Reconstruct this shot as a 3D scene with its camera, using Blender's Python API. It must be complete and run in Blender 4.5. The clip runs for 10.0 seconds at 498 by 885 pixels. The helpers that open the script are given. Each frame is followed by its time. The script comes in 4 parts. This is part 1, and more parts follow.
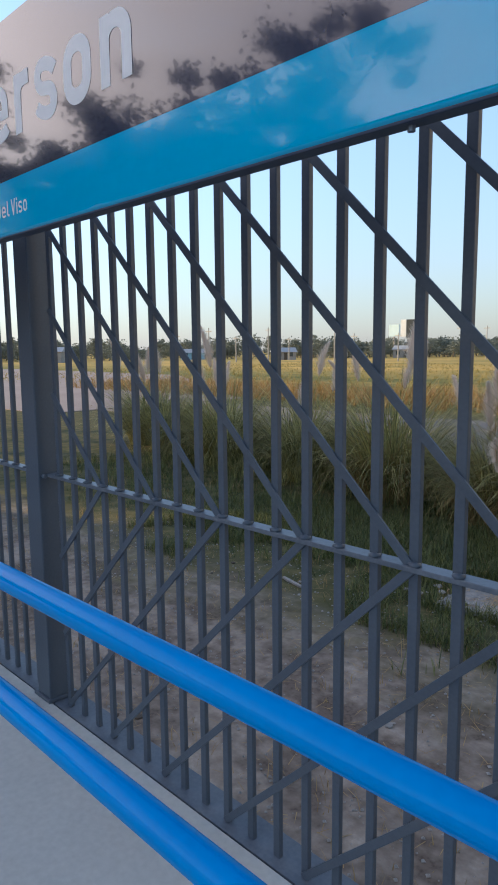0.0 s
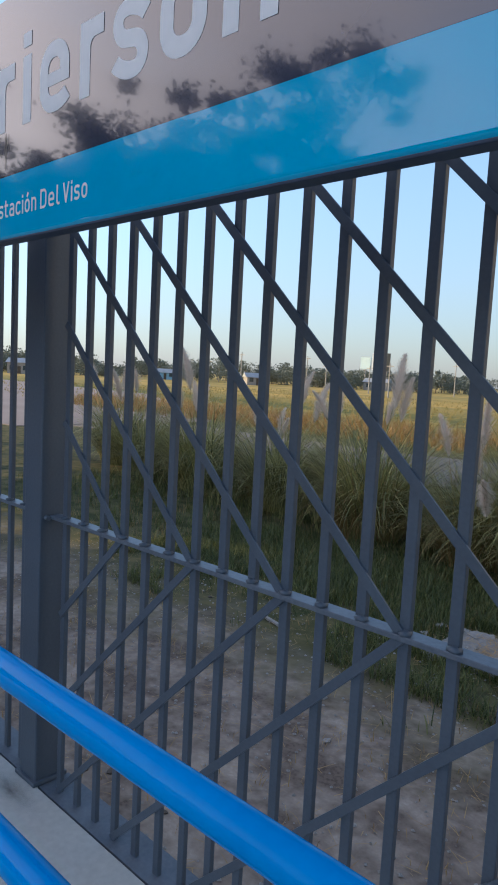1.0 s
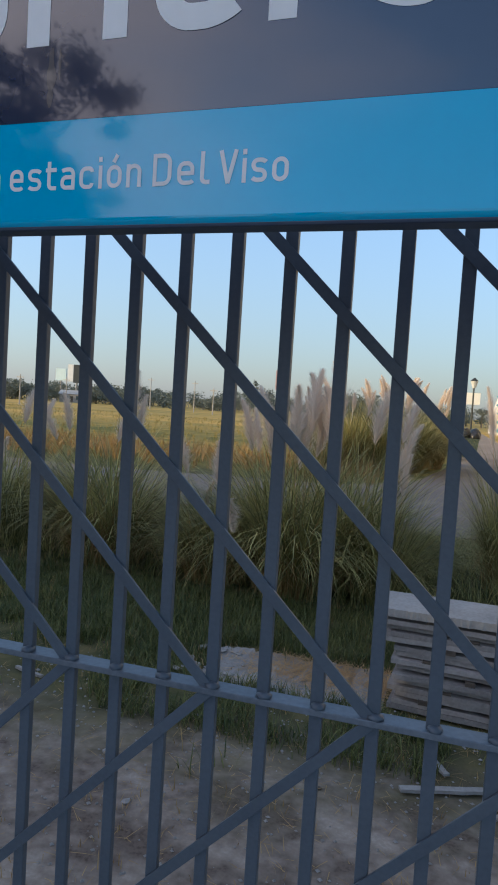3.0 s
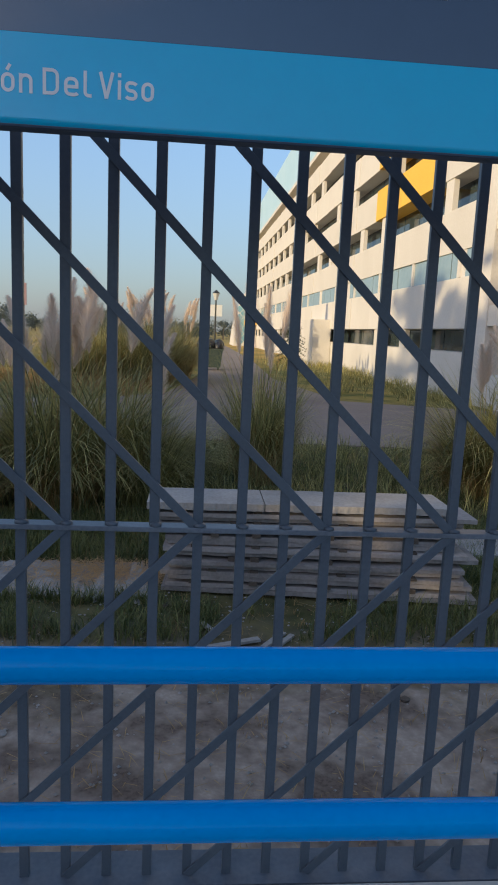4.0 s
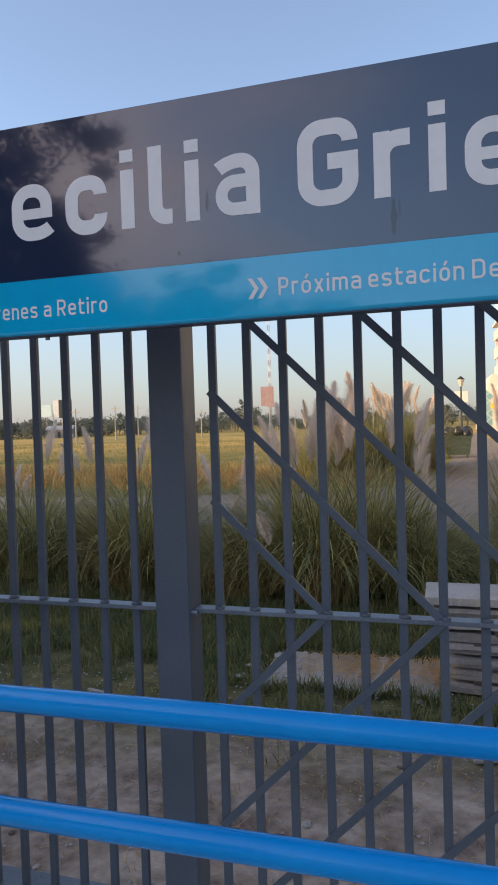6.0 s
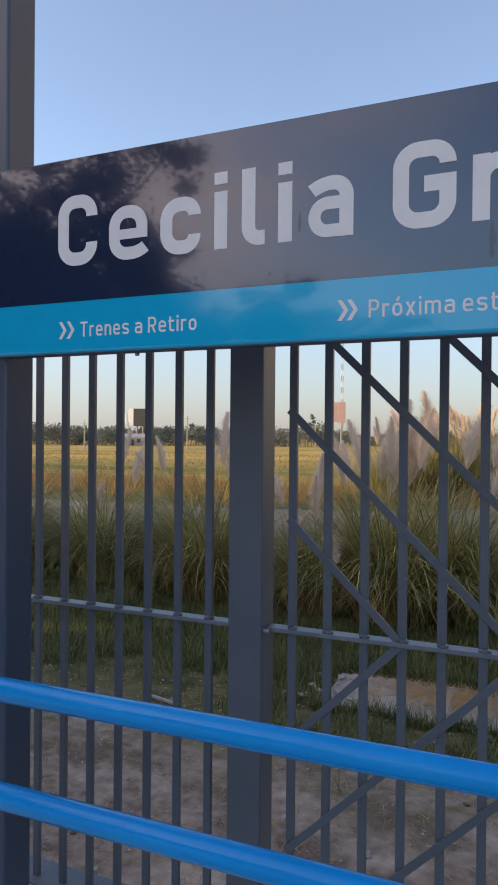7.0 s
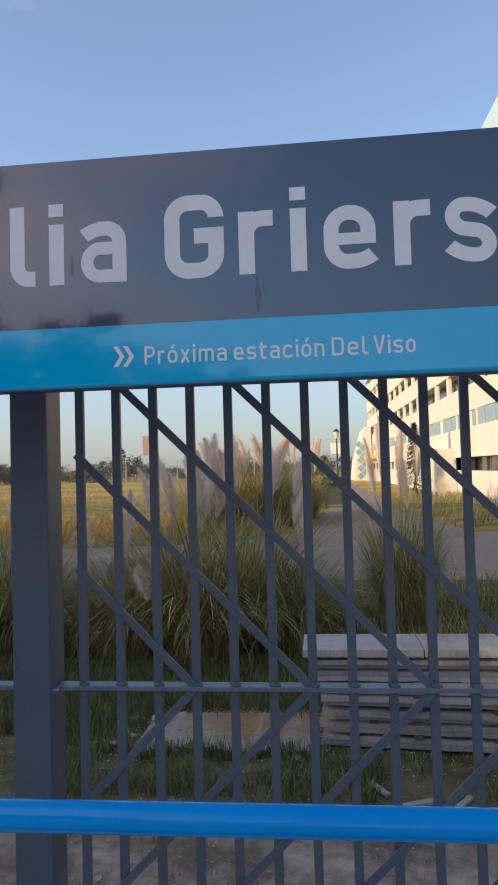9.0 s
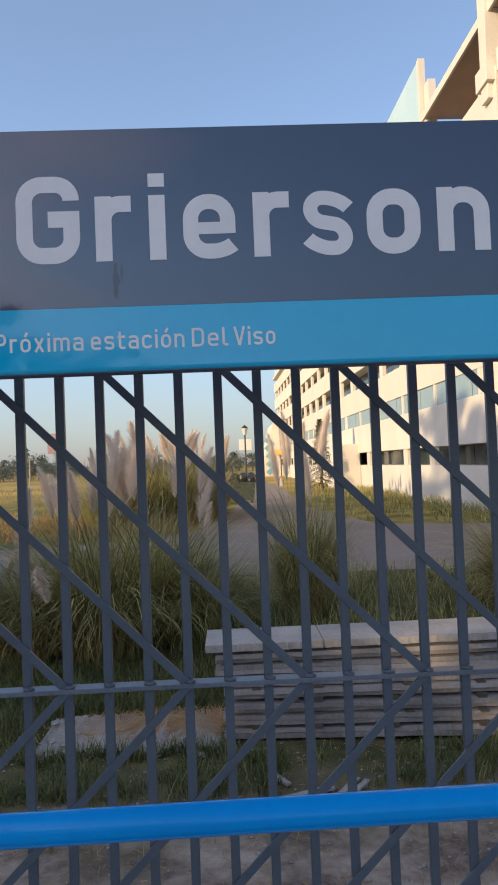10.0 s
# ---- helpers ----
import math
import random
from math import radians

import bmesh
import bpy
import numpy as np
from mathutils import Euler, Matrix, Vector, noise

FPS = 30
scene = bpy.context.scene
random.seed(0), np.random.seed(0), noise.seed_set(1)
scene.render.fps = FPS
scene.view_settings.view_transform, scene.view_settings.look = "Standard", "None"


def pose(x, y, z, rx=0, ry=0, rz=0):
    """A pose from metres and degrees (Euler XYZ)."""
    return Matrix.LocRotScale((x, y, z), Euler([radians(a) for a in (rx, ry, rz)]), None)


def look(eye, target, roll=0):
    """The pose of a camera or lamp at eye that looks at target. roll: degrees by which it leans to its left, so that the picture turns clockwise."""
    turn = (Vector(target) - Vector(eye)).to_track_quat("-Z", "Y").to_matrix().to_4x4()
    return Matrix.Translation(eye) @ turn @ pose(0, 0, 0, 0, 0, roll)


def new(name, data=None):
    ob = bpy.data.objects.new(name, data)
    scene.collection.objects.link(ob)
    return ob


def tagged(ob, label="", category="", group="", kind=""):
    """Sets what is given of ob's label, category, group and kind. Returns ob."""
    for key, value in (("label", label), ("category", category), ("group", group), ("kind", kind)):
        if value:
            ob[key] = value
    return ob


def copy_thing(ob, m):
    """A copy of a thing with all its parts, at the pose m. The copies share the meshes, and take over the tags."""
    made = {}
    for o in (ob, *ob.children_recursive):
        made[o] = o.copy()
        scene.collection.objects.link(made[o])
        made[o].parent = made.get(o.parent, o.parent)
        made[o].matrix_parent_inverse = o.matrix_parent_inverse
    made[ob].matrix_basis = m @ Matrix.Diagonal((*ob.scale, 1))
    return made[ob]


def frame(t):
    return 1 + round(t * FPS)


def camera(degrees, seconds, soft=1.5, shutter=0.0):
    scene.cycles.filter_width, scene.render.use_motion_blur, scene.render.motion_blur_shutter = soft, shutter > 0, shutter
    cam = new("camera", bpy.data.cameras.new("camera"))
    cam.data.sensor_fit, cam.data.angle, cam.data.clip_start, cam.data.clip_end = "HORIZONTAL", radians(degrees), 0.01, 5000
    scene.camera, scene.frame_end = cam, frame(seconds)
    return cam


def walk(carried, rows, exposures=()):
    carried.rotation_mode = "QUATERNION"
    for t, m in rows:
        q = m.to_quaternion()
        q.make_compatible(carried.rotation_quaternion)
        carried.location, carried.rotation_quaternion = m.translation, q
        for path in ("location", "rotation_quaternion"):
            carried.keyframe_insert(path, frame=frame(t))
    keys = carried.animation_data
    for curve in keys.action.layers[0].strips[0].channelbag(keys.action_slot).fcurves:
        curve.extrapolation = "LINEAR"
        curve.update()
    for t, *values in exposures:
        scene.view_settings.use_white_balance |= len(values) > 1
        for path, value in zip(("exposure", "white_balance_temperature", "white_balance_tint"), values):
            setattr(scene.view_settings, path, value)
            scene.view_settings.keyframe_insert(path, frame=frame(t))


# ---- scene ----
cam = camera(41.06, 10.0, 1.9)
PATH = [
    (0, (2.324, -1.190, 1.360), (0.905, 0.193, 1.086), -0.6),
    (0.5, (2.129, -1.070, 1.388), (0.676, 0.297, 1.250), -0.9),
    (1, (1.907, -1.122, 1.386), (0.552, 0.335, 1.185), 3.0),
    (1.5, (1.676, -1.208, 1.399), (0.345, 0.275, 1.232), 2.8),
    (2, (1.472, -1.207, 1.400), (0.177, 0.317, 1.377), -0.8),
    (2.5, (1.269, -1.141, 1.417), (0.182, 0.538, 1.394), -4.0),
    (2.7, (1.204, -1.124, 1.437), (0.295, 0.656, 1.377), -1.4),
    (3.8, (0.913, -1.408, 1.431), (1.021, 0.582, 1.264), 6.3),
    (4, (0.991, -1.488, 1.355), (1.148, 0.480, 1.029), 2.6),
    (4.5, (0.934, -1.664, 1.318), (1.215, 0.259, 0.845), -0.3),
    (5, (0.807, -1.708, 1.337), (0.896, 0.258, 0.984), 1.1),
    (5.5, (0.731, -1.722, 1.387), (0.638, 0.268, 1.204), 0.4),
    (5.7, (0.718, -1.743, 1.402), (0.414, 0.231, 1.282), -1.3),
    (6.8, (0.688, -1.742, 1.451), (-0.116, 0.089, 1.439), 0.9),
    (7, (0.680, -1.748, 1.435), (-0.076, 0.103, 1.421), 0.5),
    (7.5, (0.652, -1.752, 1.436), (0.012, 0.143, 1.443), 0.6),
    (8, (0.679, -1.726, 1.451), (0.129, 0.197, 1.447), -0.7),
    (8.5, (0.694, -1.730, 1.457), (0.335, 0.236, 1.543), -0.7),
    (9, (0.734, -1.718, 1.461), (0.525, 0.269, 1.542), -1.6),
    (9.5, (0.774, -1.716, 1.451), (0.672, 0.280, 1.538), -1.5),
    (10, (0.823, -1.692, 1.451), (0.884, 0.306, 1.513), -2.3),
]
walk(cam, [(t, look(e, g, r)) for t, e, g, r in PATH], exposures=(
    (0.0, 1.58, 6000, 11), (0.5, 1.36, 5850, 10), (1.0, 1.46, 5800, 10), (2.0, 1.42, 5800, 9), (2.7, 1.34, 5800, 9), (4.0, 1.04, 5750, 10), (4.5, 1.36, 6150, 14),
    (5.5, 1.44, 6350, 16), (7.0, 1.48, 6450, 17), (8.0, 1.52, 6450, 17), (8.7, 1.32, 6150, 15), (10.0, 1.34, 6200, 15)))

# ---- world, sun, exposure ----
SUN_AZ, SUN_EL = radians(234.0), radians(11.0)
SUN_DIR = Vector((math.sin(SUN_AZ) * math.cos(SUN_EL), math.cos(SUN_AZ) * math.cos(SUN_EL), math.sin(SUN_EL)))
world = bpy.data.worlds.new("evening_sky")
scene.world = world
world.use_nodes = True
wn = world.node_tree
sky = wn.nodes.new("ShaderNodeTexSky")
sky.sky_type = "NISHITA"
sky.sun_disc = False
sky.sun_elevation, sky.sun_rotation = SUN_EL, SUN_AZ
sky.air_density, sky.dust_density, sky.ozone_density = 0.9, 0.35, 1.2
# a thin high veil, thickening to warm-lit cloud towards the setting sun
geo = wn.nodes.new("ShaderNodeTexCoord")
stretch = wn.nodes.new("ShaderNodeMapping")
stretch.inputs["Scale"].default_value = (1.6, 1.6, 5.0)
cloud = wn.nodes.new("ShaderNodeTexNoise")
cloud.inputs["Scale"].default_value, cloud.inputs["Detail"].default_value = 1.5, 7.0
side = wn.nodes.new("ShaderNodeVectorMath")
side.operation = "DOT_PRODUCT"
side.inputs[1].default_value = SUN_DIR
west = wn.nodes.new("ShaderNodeMapRange")
west.inputs[1].default_value, west.inputs[2].default_value, west.inputs[3].default_value, west.inputs[4].default_value = 0.55, 0.97, -0.34, 0.36
dense = wn.nodes.new("ShaderNodeMath")
dense.operation = "ADD"
thin = wn.nodes.new("ShaderNodeMapRange")
thin.inputs[1].default_value, thin.inputs[2].default_value, thin.inputs[3].default_value, thin.inputs[4].default_value = 0.34, 0.84, 0.03, 0.85
tint = wn.nodes.new("ShaderNodeMixRGB")
tint.inputs[2].default_value = (5.3, 4.3, 3.8, 1)
wn.links.new(geo.outputs["Generated"], stretch.inputs["Vector"])
wn.links.new(geo.outputs["Generated"], side.inputs[0])
wn.links.new(side.outputs["Value"], west.inputs[0])
wn.links.new(stretch.outputs["Vector"], cloud.inputs["Vector"])
wn.links.new(cloud.outputs["Fac"], dense.inputs[0])
wn.links.new(west.outputs[0], dense.inputs[1])
wn.links.new(dense.outputs[0], thin.inputs[0])
wn.links.new(thin.outputs[0], tint.inputs[0])
wn.links.new(sky.outputs[0], tint.inputs[1])
# pale ground haze low over the horizon
height = wn.nodes.new("ShaderNodeSeparateXYZ")
low = wn.nodes.new("ShaderNodeMapRange")
low.inputs[1].default_value, low.inputs[2].default_value, low.inputs[3].default_value, low.inputs[4].default_value = 0.0, 0.30, 0.85, 0.0
haze = wn.nodes.new("ShaderNodeMixRGB")
haze.inputs[2].default_value = (0.96, 1.04, 1.22, 1)
wn.links.new(geo.outputs["Generated"], height.inputs[0])
wn.links.new(height.outputs["Z"], low.inputs[0])
wn.links.new(low.outputs[0], haze.inputs[0])
wn.links.new(tint.outputs[0], haze.inputs[1])
# the sky away from the low sun is a little deeper than the sky round it
turn = wn.nodes.new("ShaderNodeMapRange")
turn.inputs[1].default_value, turn.inputs[2].default_value, turn.inputs[3].default_value, turn.inputs[4].default_value = -0.7, 0.6, 0.74, 1.14
deep = wn.nodes.new("ShaderNodeVectorMath")
deep.operation = "SCALE"
wn.links.new(side.outputs["Value"], turn.inputs[0])
wn.links.new(turn.outputs[0], deep.inputs["Scale"])
wn.links.new(haze.outputs[0], deep.inputs[0])
wn.links.new(deep.outputs[0], wn.nodes["Background"].inputs[0])
wn.nodes["Background"].inputs[1].default_value = 0.135

sun_data = bpy.data.lights.new("sun", "SUN")
sun_data.energy, sun_data.angle, sun_data.color = 2.2, radians(0.6), (1.0, 0.73, 0.37)
sun = new("sun", sun_data)
sun.matrix_world = look(SUN_DIR * 80, (0, 0, 0))


# ---- materials ----
def mat(name, a, b, rough=0.6, metal=0.0, big=0.8, fine=30.0, bump=0.2, depth=0.01, coat=0.0, spread=0.5, island=False, spec=0.5, power=1.0):
    """Two colours mixed by coarse and fine noise at real-world size, with a fine relief."""
    m = bpy.data.materials.new(name)
    m.use_nodes = True
    t = m.node_tree
    p = t.nodes["Principled BSDF"]
    p.inputs["Roughness"].default_value, p.inputs["Metallic"].default_value = rough, metal
    p.inputs["Specular IOR Level"].default_value = spec
    p.inputs["Coat Weight"].default_value, p.inputs["Coat Roughness"].default_value = coat, 0.03
    co = t.nodes.new("ShaderNodeTexCoord")
    n1, n2 = t.nodes.new("ShaderNodeTexNoise"), t.nodes.new("ShaderNodeTexNoise")
    n1.inputs["Scale"].default_value, n1.inputs["Detail"].default_value = big, 5.0
    n2.inputs["Scale"].default_value, n2.inputs["Detail"].default_value = fine, 4.0
    for n in (n1, n2):
        t.links.new(co.outputs["Object"], n.inputs["Vector"])
    add = t.nodes.new("ShaderNodeMath")
    add.operation = "MULTIPLY_ADD"
    t.links.new(n2.outputs["Fac"], add.inputs[0])
    add.inputs[1].default_value = 0.6
    t.links.new(n1.outputs["Fac"], add.inputs[2])
    rng = t.nodes.new("ShaderNodeMapRange")
    rng.inputs[1].default_value, rng.inputs[2].default_value = 0.8 - spread * 0.5, 0.8 + spread * 0.5
    t.links.new(add.outputs[0], rng.inputs[0])
    mix = t.nodes.new("ShaderNodeMixRGB")
    mix.inputs[1].default_value, mix.inputs[2].default_value = (*a, 1), (*b, 1)
    fac = rng.outputs[0]
    if island:
        rnd = t.nodes.new("ShaderNodeNewGeometry")
        avg = t.nodes.new("ShaderNodeMath")
        avg.operation = "MULTIPLY_ADD"
        t.links.new(rnd.outputs["Random Per Island"], avg.inputs[0])
        avg.inputs[1].default_value = 0.75
        half = t.nodes.new("ShaderNodeMath")
        half.operation = "MULTIPLY"
        half.inputs[1].default_value = 0.3
        t.links.new(fac, half.inputs[0])
        t.links.new(half.outputs[0], avg.inputs[2])
        few = t.nodes.new("ShaderNodeMath")
        few.operation = "POWER"
        few.inputs[1].default_value = power
        t.links.new(avg.outputs[0], few.inputs[0])
        fac = few.outputs[0]
    t.links.new(fac, mix.inputs[0])
    t.links.new(mix.outputs[0], p.inputs["Base Color"])
    if bump:
        bp = t.nodes.new("ShaderNodeBump")
        bp.inputs["Strength"].default_value, bp.inputs["Distance"].default_value = bump, depth
        t.links.new(n2.outputs["Fac"], bp.inputs["Height"])
        t.links.new(bp.outputs["Normal"], p.inputs["Normal"])
    return m


STEEL = mat("grey_blue_fence_paint", (0.066, 0.080, 0.101), (0.092, 0.110, 0.134), 0.40, 0.0, 3, 120, 0.25, 0.002)
GALV = mat("galvanised_strip", (0.12, 0.135, 0.16), (0.20, 0.22, 0.25), 0.45, 0.4, 5, 90, 0.2, 0.002)
BLUE = mat("glossy_blue_rail_paint", (0.0, 0.235, 0.61), (0.0, 0.27, 0.67), 0.17, 0.0, 4, 60, 0.03, 0.001, spec=0.2)
NAVY = mat("navy_sign_vinyl", (0.014, 0.024, 0.058), (0.017, 0.029, 0.066), 0.10, 0.0, 2, 30, 0.0, 0.002, coat=1.0)
CYAN = mat("light_blue_sign_vinyl", (0.0, 0.37, 0.61), (0.0, 0.40, 0.65), 0.10, 0.0, 2, 30, 0.02, 0.002, coat=0.6, spec=0.4)
WHITE = mat("white_vinyl_letters", (0.72, 0.69, 0.665), (0.78, 0.75, 0.725), 0.4, 0.0, 4, 50, 0.02, 0.001, spec=0.4)
DUSTY = mat("dusty_foot_strip_paint", (0.085, 0.10, 0.125), (0.15, 0.165, 0.185), 0.6, 0.0, 6, 70, 0.2, 0.002)
EDGE = mat("dark_sign_edge", (0.040, 0.056, 0.088), (0.055, 0.074, 0.11), 0.35, 0.0, 4, 60, 0.1, 0.001)
CONCRETE = mat("platform_concrete", (0.43, 0.41, 0.365), (0.56, 0.535, 0.48), 0.85, 0.0, 1.1, 45, 0.25, 0.004)
KERB = mat("pale_kerb_concrete", (0.40, 0.39, 0.37), (0.50, 0.49, 0.46), 0.9, 0.0, 3, 60, 0.4, 0.004)


# ---- building helpers ----
def box(bm, x0, x1, y0, y1, z0, z1, bevel=0.0):
    m = Matrix.Translation(((x0 + x1) / 2, (y0 + y1) / 2, (z0 + z1) / 2)) @ Matrix.Diagonal((abs(x1 - x0), abs(y1 - y0), abs(z1 - z0), 1))
    r = bmesh.ops.create_cube(bm, size=1, matrix=m)
    if bevel:
        es = list({e for v in r["verts"] for e in v.link_edges})
        bmesh.ops.bevel(bm, geom=es, offset=bevel, segments=2, profile=0.5, affect="EDGES")
    return bm


def made(bm, name, material, smooth=False):
    me = bpy.data.meshes.new(name)
    bm.to_mesh(me)
    bm.free()
    me.materials.append(material)
    if smooth:
        for p in me.polygons:
            p.use_smooth = True
    return me


def part(name, bm, material, parent=None, label="", smooth=False):
    ob = new(name, made(bm, name, material, smooth))
    if parent:
        ob.parent = parent
    return tagged(ob, label) if label else ob


def share(name, me, parent, m):
    ob = new(name, me)
    ob.parent = parent
    ob.matrix_basis = m
    return ob


def thing(name, label, category, group="", kind="", at=(0, 0, 0)):
    ob = new(name)
    ob.location = at
    ob.empty_display_size = 0.1
    return tagged(ob, label, category, group, kind)


def tube(bm, a, b, r0, r1=None, seg=12, cap=True):
    a, b = Vector(a), Vector(b)
    d = b - a
    m = Matrix.Translation((a + b) / 2) @ d.to_track_quat("Z", "Y").to_matrix().to_4x4()
    bmesh.ops.create_cone(bm, cap_ends=cap, segments=seg, radius1=r0, radius2=r0 if r1 is None else r1, depth=d.length, matrix=m)
    return bm


B = bmesh.new

# ---- platform and outer ground ----
GROUND = -1.45
floor = part("floor", box(B(), -14, 16, -5.2, -0.050, -0.22, 0.004), CONCRETE)
tagged(floor, "grey concrete railway platform floor with faint stains", "floor", kind="structure")
kerb = part("platform_kerb", box(B(), -14, 16, -0.045, 0.07, -0.22, -0.016), KERB)
tagged(kerb, "pale concrete edge strip under the fence", "kerb", kind="structure")
wall = part("wall_platform", box(B(), -14, 16, -5.0, 0.08, GROUND - 0.3, -0.222), KERB)
tagged(wall, "concrete retaining wall of the raised platform", "wall", kind="structure")

# ---- fence ----
S = 0.10
MID = 0.904
TOP = 1.93
bar_mesh = made(box(B(), -0.0115, 0.0115, -0.0075, 0.0075, -0.003, TOP, 0.0018), "bar", STEEL)
weld_bm = B()
bmesh.ops.create_icosphere(weld_bm, subdivisions=1, radius=0.012, matrix=Matrix.Diagonal((1.5, 1.3, 0.6, 1)))
weld_mesh = made(weld_bm, "weld", STEEL, True)


def diagonal(parent, k, up, x_lo, x_hi):
    """A flat bar at 45 degrees that meets the middle strip at bar k."""
    xj = S * k
    z_end = TOP - 0.02 if up else 0.004
    xa = max(x_lo, xj - abs(z_end - MID))
    xb = min(x_hi, xj)
    if xb - xa < 0.05:
        return
    sgn = 1 if up else -1
    za, zb = MID + sgn * (xj - xa), MID + sgn * (xj - xb)
    ln = math.hypot(xb - xa, zb - za)
    bm = box(B(), -ln / 2, ln / 2, -0.003, 0.003, -0.0105, 0.0105, 0.001)
    bmesh.ops.transform(bm, matrix=Matrix.Translation(((xa + xb) / 2, -0.0108, (za + zb) / 2)) @ Matrix.Rotation(math.atan2(za - zb, xb - xa), 4, "Y"), verts=bm.verts)
    part("diagonal_bar", bm, STEEL, parent)


def fence(x0, x1, bars, diagonals, label):
    f = thing("fence", label, "fence", "platform fence panels")
    for x in bars:
        bar = share("bar", bar_mesh, f, Matrix.Translation((x, 0, 0)))
        share("weld", weld_mesh, bar, pose(0.004, -0.009, MID + 0.009, 0, 0, x * 900))
    part("middle_strip", box(B(), x0, x1, -0.021, 0.021, MID - 0.006, MID + 0.006, 0.0015), GALV, f, "flat grey steel strip threaded by the bars")
    part("top_strip", box(B(), x0, x1, -0.02, 0.02, TOP - 0.006, TOP + 0.006, 0.0015), STEEL, f)
    part("foot_strip", box(B(), x0, x1, -0.041, 0.074, -0.014, 0.001, 0.0015), DUSTY, f, "dusty flat steel strip at the fence foot")
    if diagonals:
        for k in range(1, 35, 3):
            diagonal(f, k, True, 0.091, x1)
            diagonal(f, k, False, 0.091, x1)
    return f


fence(0.031, 2.45, [S * k for k in range(1, 25)], True, "dark grey steel fence of upright bars crossed by slanting bars")
fence(-2.45, -0.069, [-0.155 - 0.1025 * k for k in range(0, 22)], False, "dark grey steel fence of plain upright bars")


def fence_post(x):
    f = thing("fence_post", "square dark grey steel fence post bolted to the concrete", "fence post", "fence posts", at=(x, 0, 0))
    shaft = part("shaft", box(B(), -0.05, 0.05, -0.05, 0.05, 0.016, 2.0, 0.004), STEEL, f)
    part("base_plate", box(B(), -0.062, 0.062, -0.062, 0.062, 0.004, 0.018, 0.002), STEEL, f)
    bm = B()
    for z in (MID - 0.002,):
        tube(bm, (0.05, -0.03, z), (0.068, -0.03, z), 0.008, seg=8)
    part("bolt", bm, GALV, shaft)


for px in (-0.023, 2.5, -2.5):
    fence_post(px)

# ---- blue handrails ----
def handrail(y, z, dy, dz, label):
    """A long tube with rounded ends, a little out of line with the fence, on two posts."""
    h = thing("handrail", label, "handrail", "platform handrails")

    def at(x):
        return (x, y + dy * (x - 1), z + dz * (x - 1))

    part("tube", tube(B(), at(-2.6), at(4.4), 0.0252, seg=40, cap=True), BLUE, h, smooth=True)
    for x in (-2.5, 4.3):
        px, py, pz = at(x)
        part("stanchion", tube(B(), (px, py, 0.0), (px, py, pz), 0.0245, seg=20), BLUE, h, smooth=True)
    return h


handrail(-0.6226, 0.8947, 0.0161, -0.0022, "upper glossy bright blue steel tube handrail")
handrail(-0.7019, 0.7152, -0.0041, 0.0055, "lower glossy bright blue steel tube handrail")

# ---- station sign ----
SX0, SX1, SY = -0.523, 2.47, -0.483
Z_BOT, Z_BAND, Z_TOP = 1.626, 1.745, 2.073
sign = thing("station_sign", "long navy and light blue station name board with white lettering", "station sign")
back_box = part("back_box", box(B(), SX0 + 0.002, SX1 - 0.002, SY + 0.004, SY + 0.034, Z_BOT - 0.002, Z_TOP + 0.004, 0.003), EDGE, sign, "dark painted metal box behind the sign face")
part("name_field", box(B(), SX0, SX1, SY, SY + 0.006, Z_BAND, Z_TOP), NAVY, sign, "glossy navy name field")
bm = box(B(), SX0, SX1, SY, SY + 0.012, Z_BOT, Z_BAND - 0.0003)
low_edge = [e for e in bm.edges if all(v.co.z < Z_BOT + 0.001 and v.co.y < SY + 0.001 for v in e.verts)]
bmesh.ops.bevel(bm, geom=low_edge, offset=0.009, segments=6, profile=0.5, affect="EDGES")
part("direction_band", bm, CYAN, sign, "glossy light blue direction band")
for x in (-0.117, 1.862):
    bm = tube(B(), (x, SY + 0.02, Z_BOT - 0.009), (x, SY + 0.02, Z_BOT - 0.001), 0.005, seg=8)
    part("screw", bm, GALV, back_box)


BASE, CAP, XH = 1.829, 1.988, 1.949
STROKE = 0.030


def rounded(points, r, closed=False):
    """A polyline with its corners turned into arcs."""
    out, n = [], len(points)
    for i, p in enumerate(points):
        p = Vector(p)
        if not closed and i in (0, n - 1):
            out.append(p)
            continue
        a, b = Vector(points[i - 1]) - p, Vector(points[(i + 1) % n]) - p
        k = min(r, a.length * (0.98 if not closed and i == 1 else 0.5), b.length * (0.98 if not closed and i == n - 2 else 0.5))
        s, e = p + a.normalized() * k, p + b.normalized() * k
        for j in range(9):
            q = j / 8
            w0, w1, w2 = (1 - q) ** 2, 1.42 * q * (1 - q), q * q
            out.append((s * w0 + p * w1 + e * w2) / (w0 + w1 + w2))
    return [p for i, p in enumerate(out) if i == 0 or (p - out[i - 1]).length > 1e-4]


